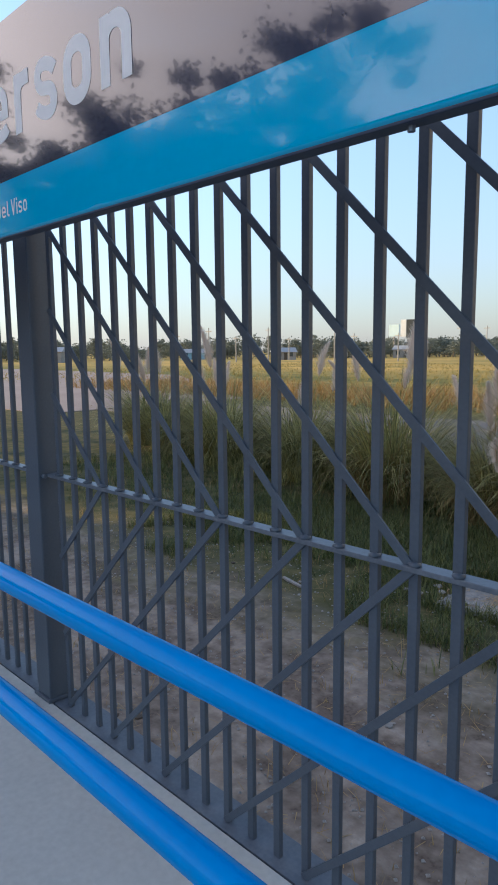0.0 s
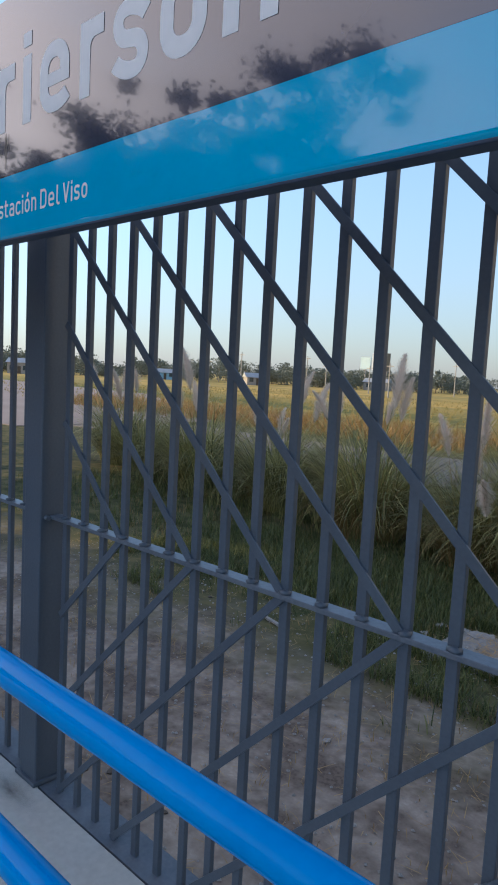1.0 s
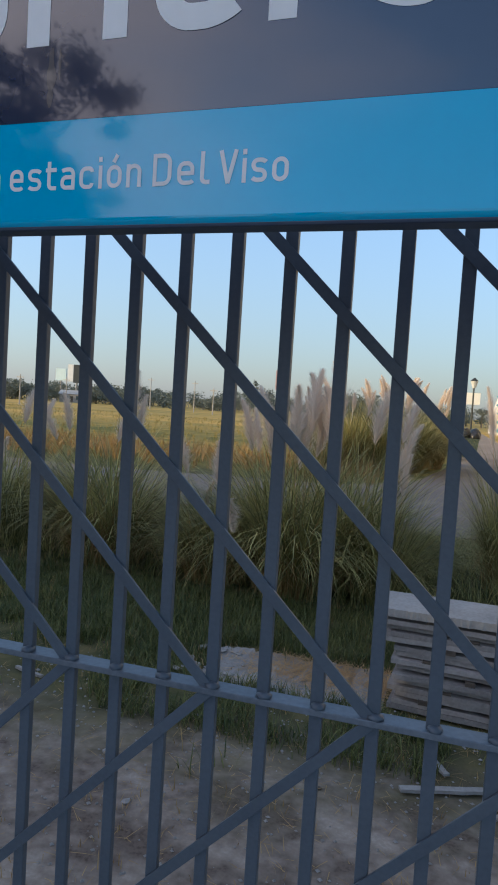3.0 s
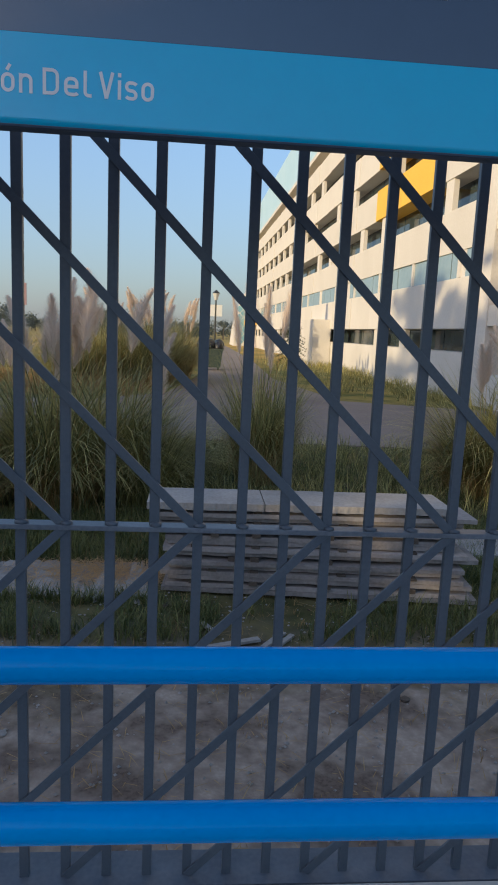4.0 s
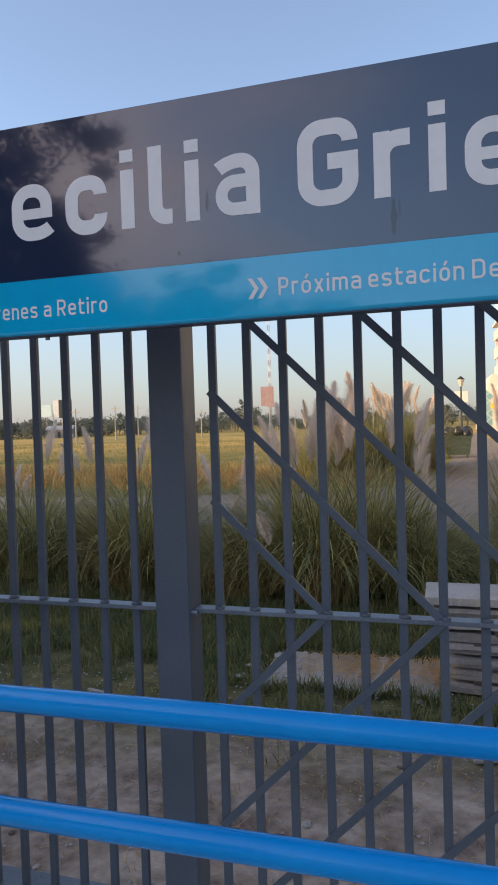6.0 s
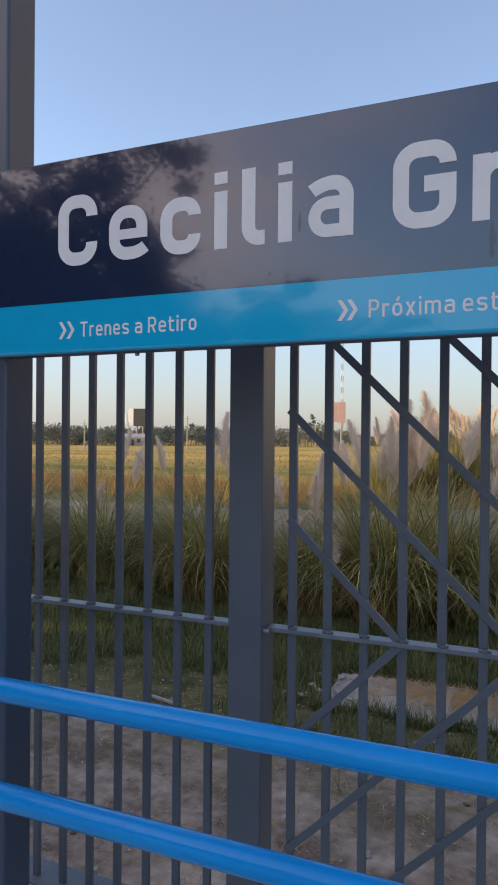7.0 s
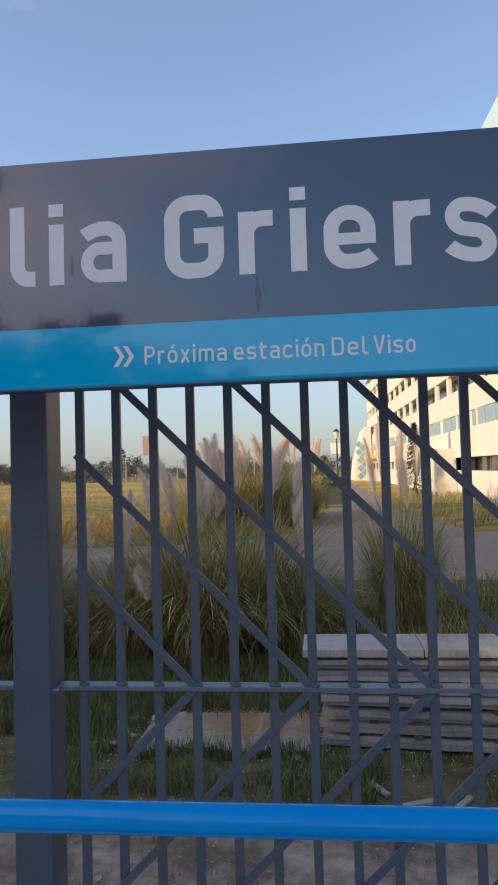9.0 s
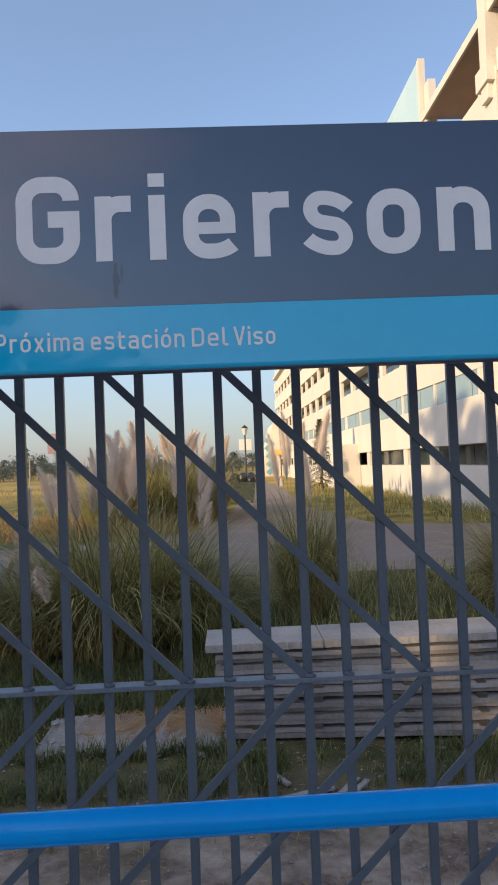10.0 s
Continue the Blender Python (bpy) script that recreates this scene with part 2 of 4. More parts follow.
def stroke(bm, points, r, closed=False, width=STROKE, level=None):
    c = rounded(points, r, closed)
    level = int(len(bm.faces) > 0) if level is None else level
    n = len(c)
    lr = []
    for i in range(n):
        a = c[i - 1] if closed or i else c[i]
        b = c[(i + 1) % n] if closed or i < n - 1 else c[i]
        d = (b - a).normalized()
        o = Vector((-d.y, d.x)) * width / 2
        lr.append([bm.verts.new((q.x, SY - 0.0005 - 0.0003 * level, q.y)) for q in (c[i] + o, c[i] - o)])
    for i in range(n if closed else n - 1):
        (a, b), (d, e) = lr[i], lr[(i + 1) % n]
        bm.faces.new((a, b, e, d))


def letter(ch, x0, x1):
    bm = B()
    h = STROKE / 2
    l, r, b = x0 + h, x1 - h, BASE + h - (0.002 if ch in "CecaGso" else 0)
    t = (CAP if ch in "CG" else XH) - h
    m, rad = (b + t) / 2, 0.032
    if ch in "Cc":
        q = 0.036 if ch == "C" else 0.026
        stroke(bm, [(r, t - q), (r, t), (l, t), (l, b), (r, b), (r, b + q)], rad)
    elif ch == "G":
        stroke(bm, [(r, t - 0.03), (r, t), (l, t), (l, b), (r, b), (r, m + 0.0)], rad)
        stroke(bm, [(r + h, m + 0.001), ((l + r) / 2, m + 0.001)], rad)
    elif ch == "o":
        stroke(bm, [(r, t), (l, t), (l, b), (r, b)], rad, True)
    elif ch == "e":
        stroke(bm, [(l, m - 0.003), (r, m - 0.003)], rad, False, 0.022)
        stroke(bm, [(r, m - 0.014), (r, t), (l, t), (l, b), (r - 0.006, b), (r + 0.009, b + 0.012)], rad, False, 0.028)
    elif ch == "i":
        c = (l + r) / 2
        stroke(bm, [(c, BASE), (c, XH)], rad)
        stroke(bm, [(c, XH + 0.015), (c, CAP + 0.001)], rad)
    elif ch == "l":
        stroke(bm, [(l, CAP), (l, BASE + h), (x1, BASE + h)], 0.024)
    elif ch == "r":
        stroke(bm, [(l, BASE), (l, XH)], rad)
        stroke(bm, [(l, m), (l, t), (x1, t)], 0.03)
    elif ch == "n":
        stroke(bm, [(l, BASE), (l, XH)], rad)
        stroke(bm, [(l, m), (l, t), (r, t), (r, BASE)], rad)
    elif ch == "a":
        stroke(bm, [(l - 0.006, t - 0.012), (l + 0.012, t + 0.001), (r, t + 0.001), (r, BASE)], rad, False, 0.028)
        stroke(bm, [(r, m + 0.008), (l, m + 0.008), (l, b), (r, b)], 0.026, False, 0.025)
    elif ch == "s":
        stroke(bm, [(r + 0.006, t - 0.018), (r - 0.012, t + 0.001), (l, t + 0.001), (l, m + 0.006), (r, m - 0.006), (r, b - 0.001), (l + 0.012, b - 0.001), (l - 0.006, b + 0.018)], 0.034, False, 0.0265)
    part("letter", bm, WHITE, sign)


for ch, x0, x1 in (("C", -0.320, -0.212), ("e", -0.181, -0.080), ("c", -0.049, 0.049), ("i", 0.080, 0.111), ("l", 0.143, 0.194),
                   ("i", 0.222, 0.253), ("a", 0.284, 0.378), ("G", 0.452, 0.567), ("r", 0.595, 0.661), ("i", 0.692, 0.724),
                   ("e", 0.754, 0.852), ("r", 0.884, 0.951), ("s", 0.975, 1.069), ("o", 1.094, 1.194), ("n", 1.226, 1.324)):
    letter(ch, x0, x1)

def small_glyph(ch):
    """Width and strokes of one narrow rounded sans letter, with the capitals one unit high."""
    q, xh = 0.14, 0.73
    h = q / 2
    w = {"m": 0.82, "i": q, "l": 0.30, "r": 0.37, "t": 0.40, "V": 0.62, "T": 0.58, "D": 0.60, "R": 0.60, "P": 0.57, "x": 0.52}.get(ch, 0.53)
    l, r, t, b, c = h, w - h, xh - h, h, w / 2
    m = xh / 2
    bowl = ([(l, 1 - h), (r, 1 - h), (r, 0.44), (l, 0.44)], 0.2, False)
    shapes = {
        "P": [([(l, 0), (l, 1)], 0.1, False), bowl],
        "R": [([(l, 0), (l, 1)], 0.1, False), bowl, ([(c, 0.44), (r, 0)], 0.1, False)],
        "D": [([(l, 0), (l, 1)], 0.1, False), ([(l, 1 - h), (r, 1 - h), (r, b), (l, b)], 0.22, False)],
        "T": [([(0, 1 - h), (w, 1 - h)], 0.1, False), ([(c, 0), (c, 1)], 0.1, False)],
        "V": [([(h * 0.8, 1), (c, 0)], 0.1, False), ([(c, 0), (w - h * 0.8, 1)], 0.1, False)],
        "r": [([(l, 0), (l, xh)], 0.1, False), ([(l, m), (l, t), (w, t)], 0.16, False)],
        "o": [([(r, t), (l, t), (l, b), (r, b)], 0.2, True)],
        "ó": [([(r, t), (l, t), (l, b), (r, b)], 0.2, True), ([(c - 0.03, xh + 0.08), (c + 0.10, 1.04)], 0.1, False)],
        "x": [([(h, 0), (w - h, xh)], 0.1, False), ([(w - h, 0), (h, xh)], 0.1, False)],
        "i": [([(l, 0), (l, xh)], 0.1, False), ([(l, xh + 0.11), (l, 1.0)], 0.1, False)],
        "l": [([(l, 1), (l, b), (w, b)], 0.13, False)],
        "t": [([(l + 0.05, 0.94), (l + 0.05, b), (w, b)], 0.13, False), ([(0, t), (w, t)], 0.1, False)],
        "m": [([(l, 0), (l, xh)], 0.1, False), ([(l, m), (l, t), (c, t), (c, 0)], 0.14, False), ([(c, m), (c, t), (r, t), (r, 0)], 0.14, False)],
        "n": [([(l, 0), (l, xh)], 0.1, False), ([(l, m), (l, t), (r, t), (r, 0)], 0.18, False)],
        "c": [([(r, t - 0.12), (r, t), (l, t), (l, b), (r, b), (r, b + 0.12)], 0.18, False)],
        "e": [([(l, m), (r, m)], 0.1, False), ([(r, m - h), (r, t), (l, t), (l, b), (r - 0.02, b), (r + 0.03, b + 0.06)], 0.18, False)],
        "a": [([(l - 0.02, t - 0.05), (l + 0.07, t), (r, t), (r, 0)], 0.18, False), ([(r, m + 0.04), (l, m + 0.04), (l, b), (r, b)], 0.14, False)],
        "s": [([(r + 0.02, t - 0.07), (r - 0.05, t), (l, t), (l, m + 0.02), (r, m - 0.02), (r, b), (l + 0.05, b), (l - 0.02, b + 0.07)], 0.15, False)],
    }
    return w, shapes[ch]


def small_word(text, x0, x1, base, cap):
    """A word of small stroked letters between two edges of the direction band."""
    gap = 0.155
    total = sum(small_glyph(ch)[0] for ch in text) + gap * (len(text) - 1)
    k, x = (x1 - x0) / total, x0
    for ch in text:
        w, strokes = small_glyph(ch)
        bm = B()
        for level, (points, r, closed) in enumerate(strokes):
            stroke(bm, [(x + px * k, base + pz * cap) for px, pz in points], r * cap, closed, 0.132 * cap, level)
        part("letter", bm, WHITE, sign)
        x += (w + gap) * k


for word, x0, x1, base in (("Próxima", 0.408, 0.567, 1.667), ("estación", 0.580, 0.750, 1.667), ("Del", 0.763, 0.830, 1.667), ("Viso", 0.840, 0.916, 1.667),
                           ("Trenes", -0.256, -0.126, 1.663), ("a", -0.111, -0.092, 1.663), ("Retiro", -0.078, 0.041, 1.663)):
    small_word(word, x0, x1, base, 0.0345)


def chevron(x, z):
    bm = B()
    for s in (1, -1):
        q = [(x, z + s * 0.020), (x + 0.009, z + s * 0.020), (x + 0.022, z), (x + 0.013, z)]
        bm.faces.new([bm.verts.new((a, SY - 0.001, b)) for a, b in (q if s < 0 else q[::-1])])
    part("chevron", bm, WHITE, sign)


for cx, cz in ((0.347, 1.684), (0.366, 1.684), (-0.316, 1.680), (-0.294, 1.680)):
    chevron(cx, cz)


GRIME = mat("dark_grime", (0.004, 0.007, 0.016), (0.010, 0.016, 0.032), 0.3, 0.0, 20, 200, 0.1, 0.001, coat=0.85)


def streak(x, z0, z1, w, seed):
    """A ragged run of dirt on the sign face."""
    r = random.Random(seed)
    bm = B()
    n, rows = 10, []
    for i in range(n + 1):
        k = i / n
        q = w * (0.5 + 0.5 * math.sin(3.1 * k + 0.2)) * r.uniform(0.5, 1.1)
        rows.append([bm.verts.new((x + s * q / 2 + r.gauss(0, w * 0.08), SY - 0.0003, z0 + (z1 - z0) * k)) for s in (-1, 1)])
    for a, b in zip(rows, rows[1:]):
        bm.faces.new((a[0], a[1], b[1], b[0]))
    part("dirt_streak", bm, GRIME, sign, "dark run of dirt on the sign")


streak(0.629, 1.760, 1.826, 0.012, 1)
streak(0.640, 1.790, 1.824, 0.004, 4)
streak(0.268, 1.846, 1.884, 0.007, 2)
streak(0.205, 1.764, 1.772, 0.009, 3)


def sign_column(x):
    c = thing("sign_column", "tall dark navy steel column carrying the sign", "column", "sign columns", at=(x, -0.387, 0))
    part("shaft", box(B(), -0.10, 0.10, -0.05, 0.05, 0.012, 4.2, 0.006), EDGE, c)
    part("base_plate", box(B(), -0.15, 0.15, -0.10, 0.10, 0.0, 0.014, 0.002), EDGE, c)


sign_column(-0.612)
sign_column(2.36)

# worn dark stains on the platform floor
def stain_material():
    """Dark dirt that thins out towards its rim."""
    m = mat("floor_stain", (0.10, 0.095, 0.085), (0.22, 0.21, 0.195), 0.9, 0.0, 14, 90, 0.0)
    t = m.node_tree
    p = t.nodes["Principled BSDF"]
    co, grad, nz = t.nodes.new("ShaderNodeTexCoord"), t.nodes.new("ShaderNodeTexGradient"), t.nodes.new("ShaderNodeTexNoise")
    grad.gradient_type = "QUADRATIC_SPHERE"
    nz.inputs["Scale"].default_value, nz.inputs["Detail"].default_value = 3.0, 5.0
    mul = t.nodes.new("ShaderNodeMath")
    mul.operation = "MULTIPLY"
    t.links.new(co.outputs["Object"], grad.inputs[0])
    t.links.new(co.outputs["Object"], nz.inputs["Vector"])
    t.links.new(grad.outputs["Fac"], mul.inputs[0])
    t.links.new(nz.outputs["Fac"], mul.inputs[1])
    t.links.new(mul.outputs[0], p.inputs["Alpha"])
    return m


STAIN = stain_material()
for x, y, rx, ry in ((1.66, -0.19, 0.12, 0.07), (1.02, -0.13, 0.05, 0.02), (0.0, -0.12, 0.2, 0.06), (1.22, -0.16, 0.05, 0.03), (1.95, -0.40, 0.06, 0.04), (0.2, -1.0, 0.09, 0.05), (-0.3, -0.8, 0.12, 0.06), (1.35, -0.52, 0.4, 0.12)):
    bm = B()
    bmesh.ops.create_circle(bm, cap_ends=True, segments=24, radius=1.0)
    ob = part("floor_stain", bm, STAIN)
    ob.matrix_basis = Matrix.Translation((x, y, 0.0075)) @ Matrix.Diagonal((rx, ry, 1, 1))
    tagged(ob, "faint dark smudge on the platform floor", "stain", kind="structure")

# ---- ground, road, paving ----
def ground_material():
    m = bpy.data.materials.new("dirt_and_grass_ground")
    m.use_nodes = True
    t = m.node_tree
    p = t.nodes["Principled BSDF"]
    p.inputs["Roughness"].default_value = 0.95
    p.inputs["Specular IOR Level"].default_value = 0.15
    co = t.nodes.new("ShaderNodeTexCoord")
    xyz = t.nodes.new("ShaderNodeSeparateXYZ")
    t.links.new(co.outputs["Object"], xyz.inputs[0])

    def noise_tex(scale, detail=6.0, vec=None):
        n = t.nodes.new("ShaderNodeTexNoise")
        n.inputs["Scale"].default_value, n.inputs["Detail"].default_value = scale, detail
        t.links.new(vec or co.outputs["Object"], n.inputs["Vector"])
        return n.outputs["Fac"]

    def mix(fac, a, b):
        n = t.nodes.new("ShaderNodeMixRGB")
        t.links.new(fac, n.inputs[0])
        for i, c in ((1, a), (2, b)):
            if isinstance(c, tuple):
                n.inputs[i].default_value = (*c, 1)
            else:
                t.links.new(c, n.inputs[i])
        return n.outputs[0]

    def rng(v, lo, hi):
        n = t.nodes.new("ShaderNodeMapRange")
        n.inputs[1].default_value, n.inputs[2].default_value = lo, hi
        t.links.new(v, n.inputs[0])
        return n.outputs[0]

    def wobble(v, fac, amount):
        n = t.nodes.new("ShaderNodeMath")
        n.operation = "MULTIPLY_ADD"
        t.links.new(fac, n.inputs[0])
        n.inputs[1].default_value = amount
        t.links.new(v, n.inputs[2])
        return n.outputs[0]

    a, b, c = noise_tex(0.55), noise_tex(3.2), noise_tex(38.0)
    along = t.nodes.new("ShaderNodeMapping")
    along.inputs["Scale"].default_value = (0.75, 1.0, 1.0)
    t.links.new(co.outputs["Object"], along.inputs["Vector"])
    worn = wobble(noise_tex(1.7, 8.0, along.outputs["Vector"]), noise_tex(9.0, 8.0), 0.5)
    dirt = mix(rng(worn, 0.64, 0.90), (0.185, 0.138, 0.106), (0.38, 0.305, 0.24))
    dirt = mix(rng(c, 0.44, 0.66), dirt, mix(rng(worn, 0.62, 0.92), (0.12, 0.088, 0.066), (0.46, 0.375, 0.30)))
    green = mix(rng(b, 0.35, 0.65), (0.048, 0.058, 0.02), (0.155, 0.13, 0.058))
    st = t.nodes.new("ShaderNodeMapping")
    st.inputs["Scale"].default_value = (0.25, 1.0, 1.0)
    t.links.new(co.outputs["Object"], st.inputs["Vector"])
    d = noise_tex(0.09, 8.0, st.outputs["Vector"])
    gold = mix(rng(d, 0.42, 0.6), (0.60, 0.39, 0.10), (0.19, 0.19, 0.05))
    gold = mix(rng(noise_tex(0.7), 0.35, 0.7), gold, (0.50, 0.33, 0.10))
    meadow = mix(rng(d, 0.40, 0.56), (0.15, 0.15, 0.042), (0.36, 0.27, 0.075))
    meadow = mix(rng(noise_tex(0.6), 0.40, 0.66), meadow, (0.10, 0.115, 0.03))
    gold = mix(rng(wobble(xyz.outputs["Y"], a, 18.0), 62.0, 88.0), meadow, gold)
    y = xyz.outputs["Y"]
    near = mix(rng(wobble(wobble(y, a, 3.0), b, 2.2), 5.6, 7.4), dirt, green)
    near = mix(rng(wobble(y, a, 2.5), 25.5, 29.0), near, gold)
    t.links.new(near, p.inputs["Base Color"])
    bp = t.nodes.new("ShaderNodeBump")
    bp.inputs["Strength"].default_value, bp.inputs["Distance"].default_value = 0.6, 0.03
    t.links.new(wobble(b, c, 0.35), bp.inputs["Height"])
    t.links.new(bp.outputs["Normal"], p.inputs["Normal"])
    return m


SOIL = ground_material()
ASPHALT = mat("worn_asphalt", (0.19, 0.152, 0.13), (0.28, 0.232, 0.20), 0.9, 0.0, 0.35, 25, 0.4, 0.01)
PAVED = mat("pinkish_paving", (0.25, 0.20, 0.18), (0.33, 0.265, 0.24), 0.9, 0.0, 0.2, 12, 0.3, 0.01)


def spaced(lo, a, b, hi, step, grow):
    mid = list(np.arange(a, b + 1e-6, step))
    up, s = [], step
    while (up[-1] if up else b) < hi:
        s *= grow
        up.append((up[-1] if up else b) + s)
    down, s = [], step
    while (down[-1] if down else a) > lo:
        s *= grow
        down.append((down[-1] if down else a) - s)
    return down[::-1] + mid + up


gx, gy = spaced(-2200, -11, 12, 2200, 0.18, 1.22), spaced(-900, 0.2, 13, 2600, 0.18, 1.2)
verts, faces = [], []
for yy in gy:
    for xx in gx:
        n = noise.noise(Vector((xx * 0.5, yy * 0.5, 0))) * 0.05 + noise.noise(Vector((xx * 2.3, yy * 2.3, 4))) * 0.02
        damp = 1.0 if 0.3 < yy < 14 and -14 < xx < 15 else 0.0
        verts.append((xx, yy, n * damp))
w = len(gx)
for j in range(len(gy) - 1):
    for i in range(w - 1):
        faces.append((j * w + i, j * w + i + 1, (j + 1) * w + i + 1, (j + 1) * w + i))
gm = bpy.data.meshes.new("ground")
gm.from_pydata(verts, [], faces)
gm.materials.append(SOIL)
for p in gm.polygons:
    p.use_smooth = True
ground = tagged(new("ground", gm), "trodden dirt strip turning to grass and golden field", "ground", kind="structure")
ground.location.z = GROUND


def sheet(name, outline, z, material, thick=0.05):
    bm = B()
    bot = [bm.verts.new((x, y, z - thick)) for x, y in outline]
    top = [bm.verts.new((x, y, z)) for x, y in outline]
    bm.faces.new(top)
    n = len(outline)
    for i in range(n):
        bm.faces.new((bot[i], bot[(i + 1) % n], top[(i + 1) % n], top[i]))
    bmesh.ops.recalc_face_normals(bm, faces=bm.faces)
    return part(name, bm, material)


tagged(sheet("road", [(-26, 16.2), (-8, 16.0), (0, 15.6), (14, 14.8), (60, 13.5), (60, 24), (12.2, 25.4), (7.2, 27.2), (5.6, 40), (6.4, 70), (6.0, 140), (2.2, 140), (2.6, 70), (1.0, 40), (-0.4, 28.4), (-3, 24.5), (-12, 22.6), (-26, 22.8)],
              GROUND + 0.03, ASPHALT), "worn grey asphalt service road with a side branch", "road", kind="structure")
tagged(sheet("pavement", [(-26.2, 13.5), (-26.2, 26), (-60, 48), (-110, 52), (-110, 20), (-60, 12)], GROUND + 0.034, PAVED), "pale pinkish paved yard beside the field", "pavement", kind="structure")

# ---- office building ----
PLASTER = mat("white_painted_render", (0.56, 0.525, 0.47), (0.66, 0.625, 0.57), 0.8, 0.0, 0.25, 9, 0.15, 0.01)
YELLOW = mat("yellow_painted_panel", (0.72, 0.42, 0.04), (0.80, 0.48, 0.06), 0.7, 0.0, 0.3, 9, 0.1, 0.01)
SCREEN = mat("pale_blue_roof_screen", (0.40, 0.58, 0.66), (0.50, 0.66, 0.72), 0.35, 0.0, 0.2, 6, 0.1, 0.01)
GLASS = mat("dark_window_glass", (0.03, 0.045, 0.055), (0.05, 0.07, 0.08), 0.08, 0.0, 0.3, 3, 0.0, 0.01)
PALE_GLASS = mat("pale_blue_window_glass", (0.22, 0.31, 0.36), (0.30, 0.38, 0.42), 0.1, 0.0, 0.3, 3, 0.0, 0.01)
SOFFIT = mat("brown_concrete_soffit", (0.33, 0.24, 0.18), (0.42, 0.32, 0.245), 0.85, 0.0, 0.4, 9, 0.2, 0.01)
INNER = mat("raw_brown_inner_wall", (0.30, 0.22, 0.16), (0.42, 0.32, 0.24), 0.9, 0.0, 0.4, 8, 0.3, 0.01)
MURAL = mat("blue_mural_tile", (0.10, 0.26, 0.36), (0.25, 0.45, 0.52), 0.6, 0.0, 0.4, 8, 0.05, 0.01)

building = thing("office_building", "long white office block with recessed window rows and blue roof screen", "building", at=(13.5, 27.9, 0))
building.rotation_euler.z = radians(1.03)
LEN = 118.0


def bpart(name, x0, x1, u0, u1, z0, z1, material, parent=None, label="", bevel=0.0):
    return part(name, box(B(), x0, x1, u0, u1, z0, z1, bevel), material, parent or building, label)


bpart("core", 1.3, 22, 9.6, LEN, GROUND, 19.6, PLASTER)
bpart("core", 1.3, 22, 1.5, 9.59, GROUND, 16.7, PLASTER)
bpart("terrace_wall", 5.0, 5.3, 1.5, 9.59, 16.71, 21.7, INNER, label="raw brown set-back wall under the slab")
bpart("plinth", 0.1, 1.3, 1.5, LEN, GROUND, 0.86, PLASTER)
BANDS = [(2.0, 4.46), (5.76, 7.87), (9.5, 11.54), (13.0, 15.2), (16.7, 18.7)]
RECESS = [(0.86, 2.0), (4.46, 5.76), (7.87, 9.5), (11.54, 13.0), (15.2, 16.7)]
STEP = 5.82
band_meshes = [(made(box(B(), 0, 1.28, 0.012, STEP - 0.012, a, b, 0.015), "panel", PLASTER), made(box(B(), -0.02, 1.28, 0.012, STEP - 0.012, a, b, 0.015), "panel", YELLOW)) for a, b in BANDS]
for i in range(20):
    for k, (plain, yellow) in enumerate(band_meshes):
        use = yellow if (i in (1, 2) and k in (2, 3)) or (i == 2 and k == 4) else plain
        share("panel", use, building, Matrix.Translation((0.05 * ((i * 7 + k * 3) % 3 == 0), 1.5 + i * STEP, 0)))
pane_meshes, pier_meshes = [], []
for k, (a, b) in enumerate(RECESS):
    depth = 0.12 if k == 1 else 1.22
    pane_meshes.append(made(box(B(), depth, depth + 0.04, 0.06, STEP / 2 - 0.06, a + 0.004, b - 0.004), "window", PALE_GLASS if k == 1 else GLASS))
    pier_meshes.append(made(box(B(), 0.10, 0.40, -0.5, 0.5, a, b, 0.01), "pier", PLASTER))
random.seed(11)
for k in range(5):
    for i in range(40):
        share("window", pane_meshes[k], building, Matrix.Translation((0, 1.5 + i * STEP / 2, 0)))
    for i in range(20):
        if k == 1 and i % 2 or k == 0 and i in (0, 3) or k > 1 and i < 9 and (i + k) % 3 == 0:
            continue
        share("pier", pier_meshes[k], building, Matrix.Translation((0, 1.5 + i * STEP + (1.6 if k % 2 else 4.0), 0)))
for u in np.arange(3, 116, 7.0):
    bpart("mullion", 0.02, 0.16, u, u + 0.25, 4.47, 5.75, PLASTER)
bpart("roof", -0.25, 22, 9.6, LEN, 19.6, 20.05, PLASTER)
for i in range(18):
    bpart("screen_panel", 0.1, 0.22, 10.6 + i * 5.9, 10.6 + (i + 1) * 5.9 - 0.03, 20.05, 25.9, SCREEN, label="pale blue screen panel on the roof edge")
bpart("screen_end", 0.05, 0.45, 10.2, 10.58, 20.05, 25.9, PLASTER)
bpart("screen_pier", 0.3, 0.75, 9.3, 10.1, 20.05, 24.1, PLASTER)
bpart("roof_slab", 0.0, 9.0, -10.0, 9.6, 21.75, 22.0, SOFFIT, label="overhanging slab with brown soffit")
bpart("slab_edge", -0.12, 0.0, -10.0, 9.6, 21.6, 22.05, PLASTER)
bpart("tall_pier", -0.3, 0.4, -0.25, 0.5, 17.6, 27.0, PLASTER, bevel=0.02)
bpart("bracket", -0.42, 0.5, -0.5, 0.8, 18.3, 19.2, PLASTER)
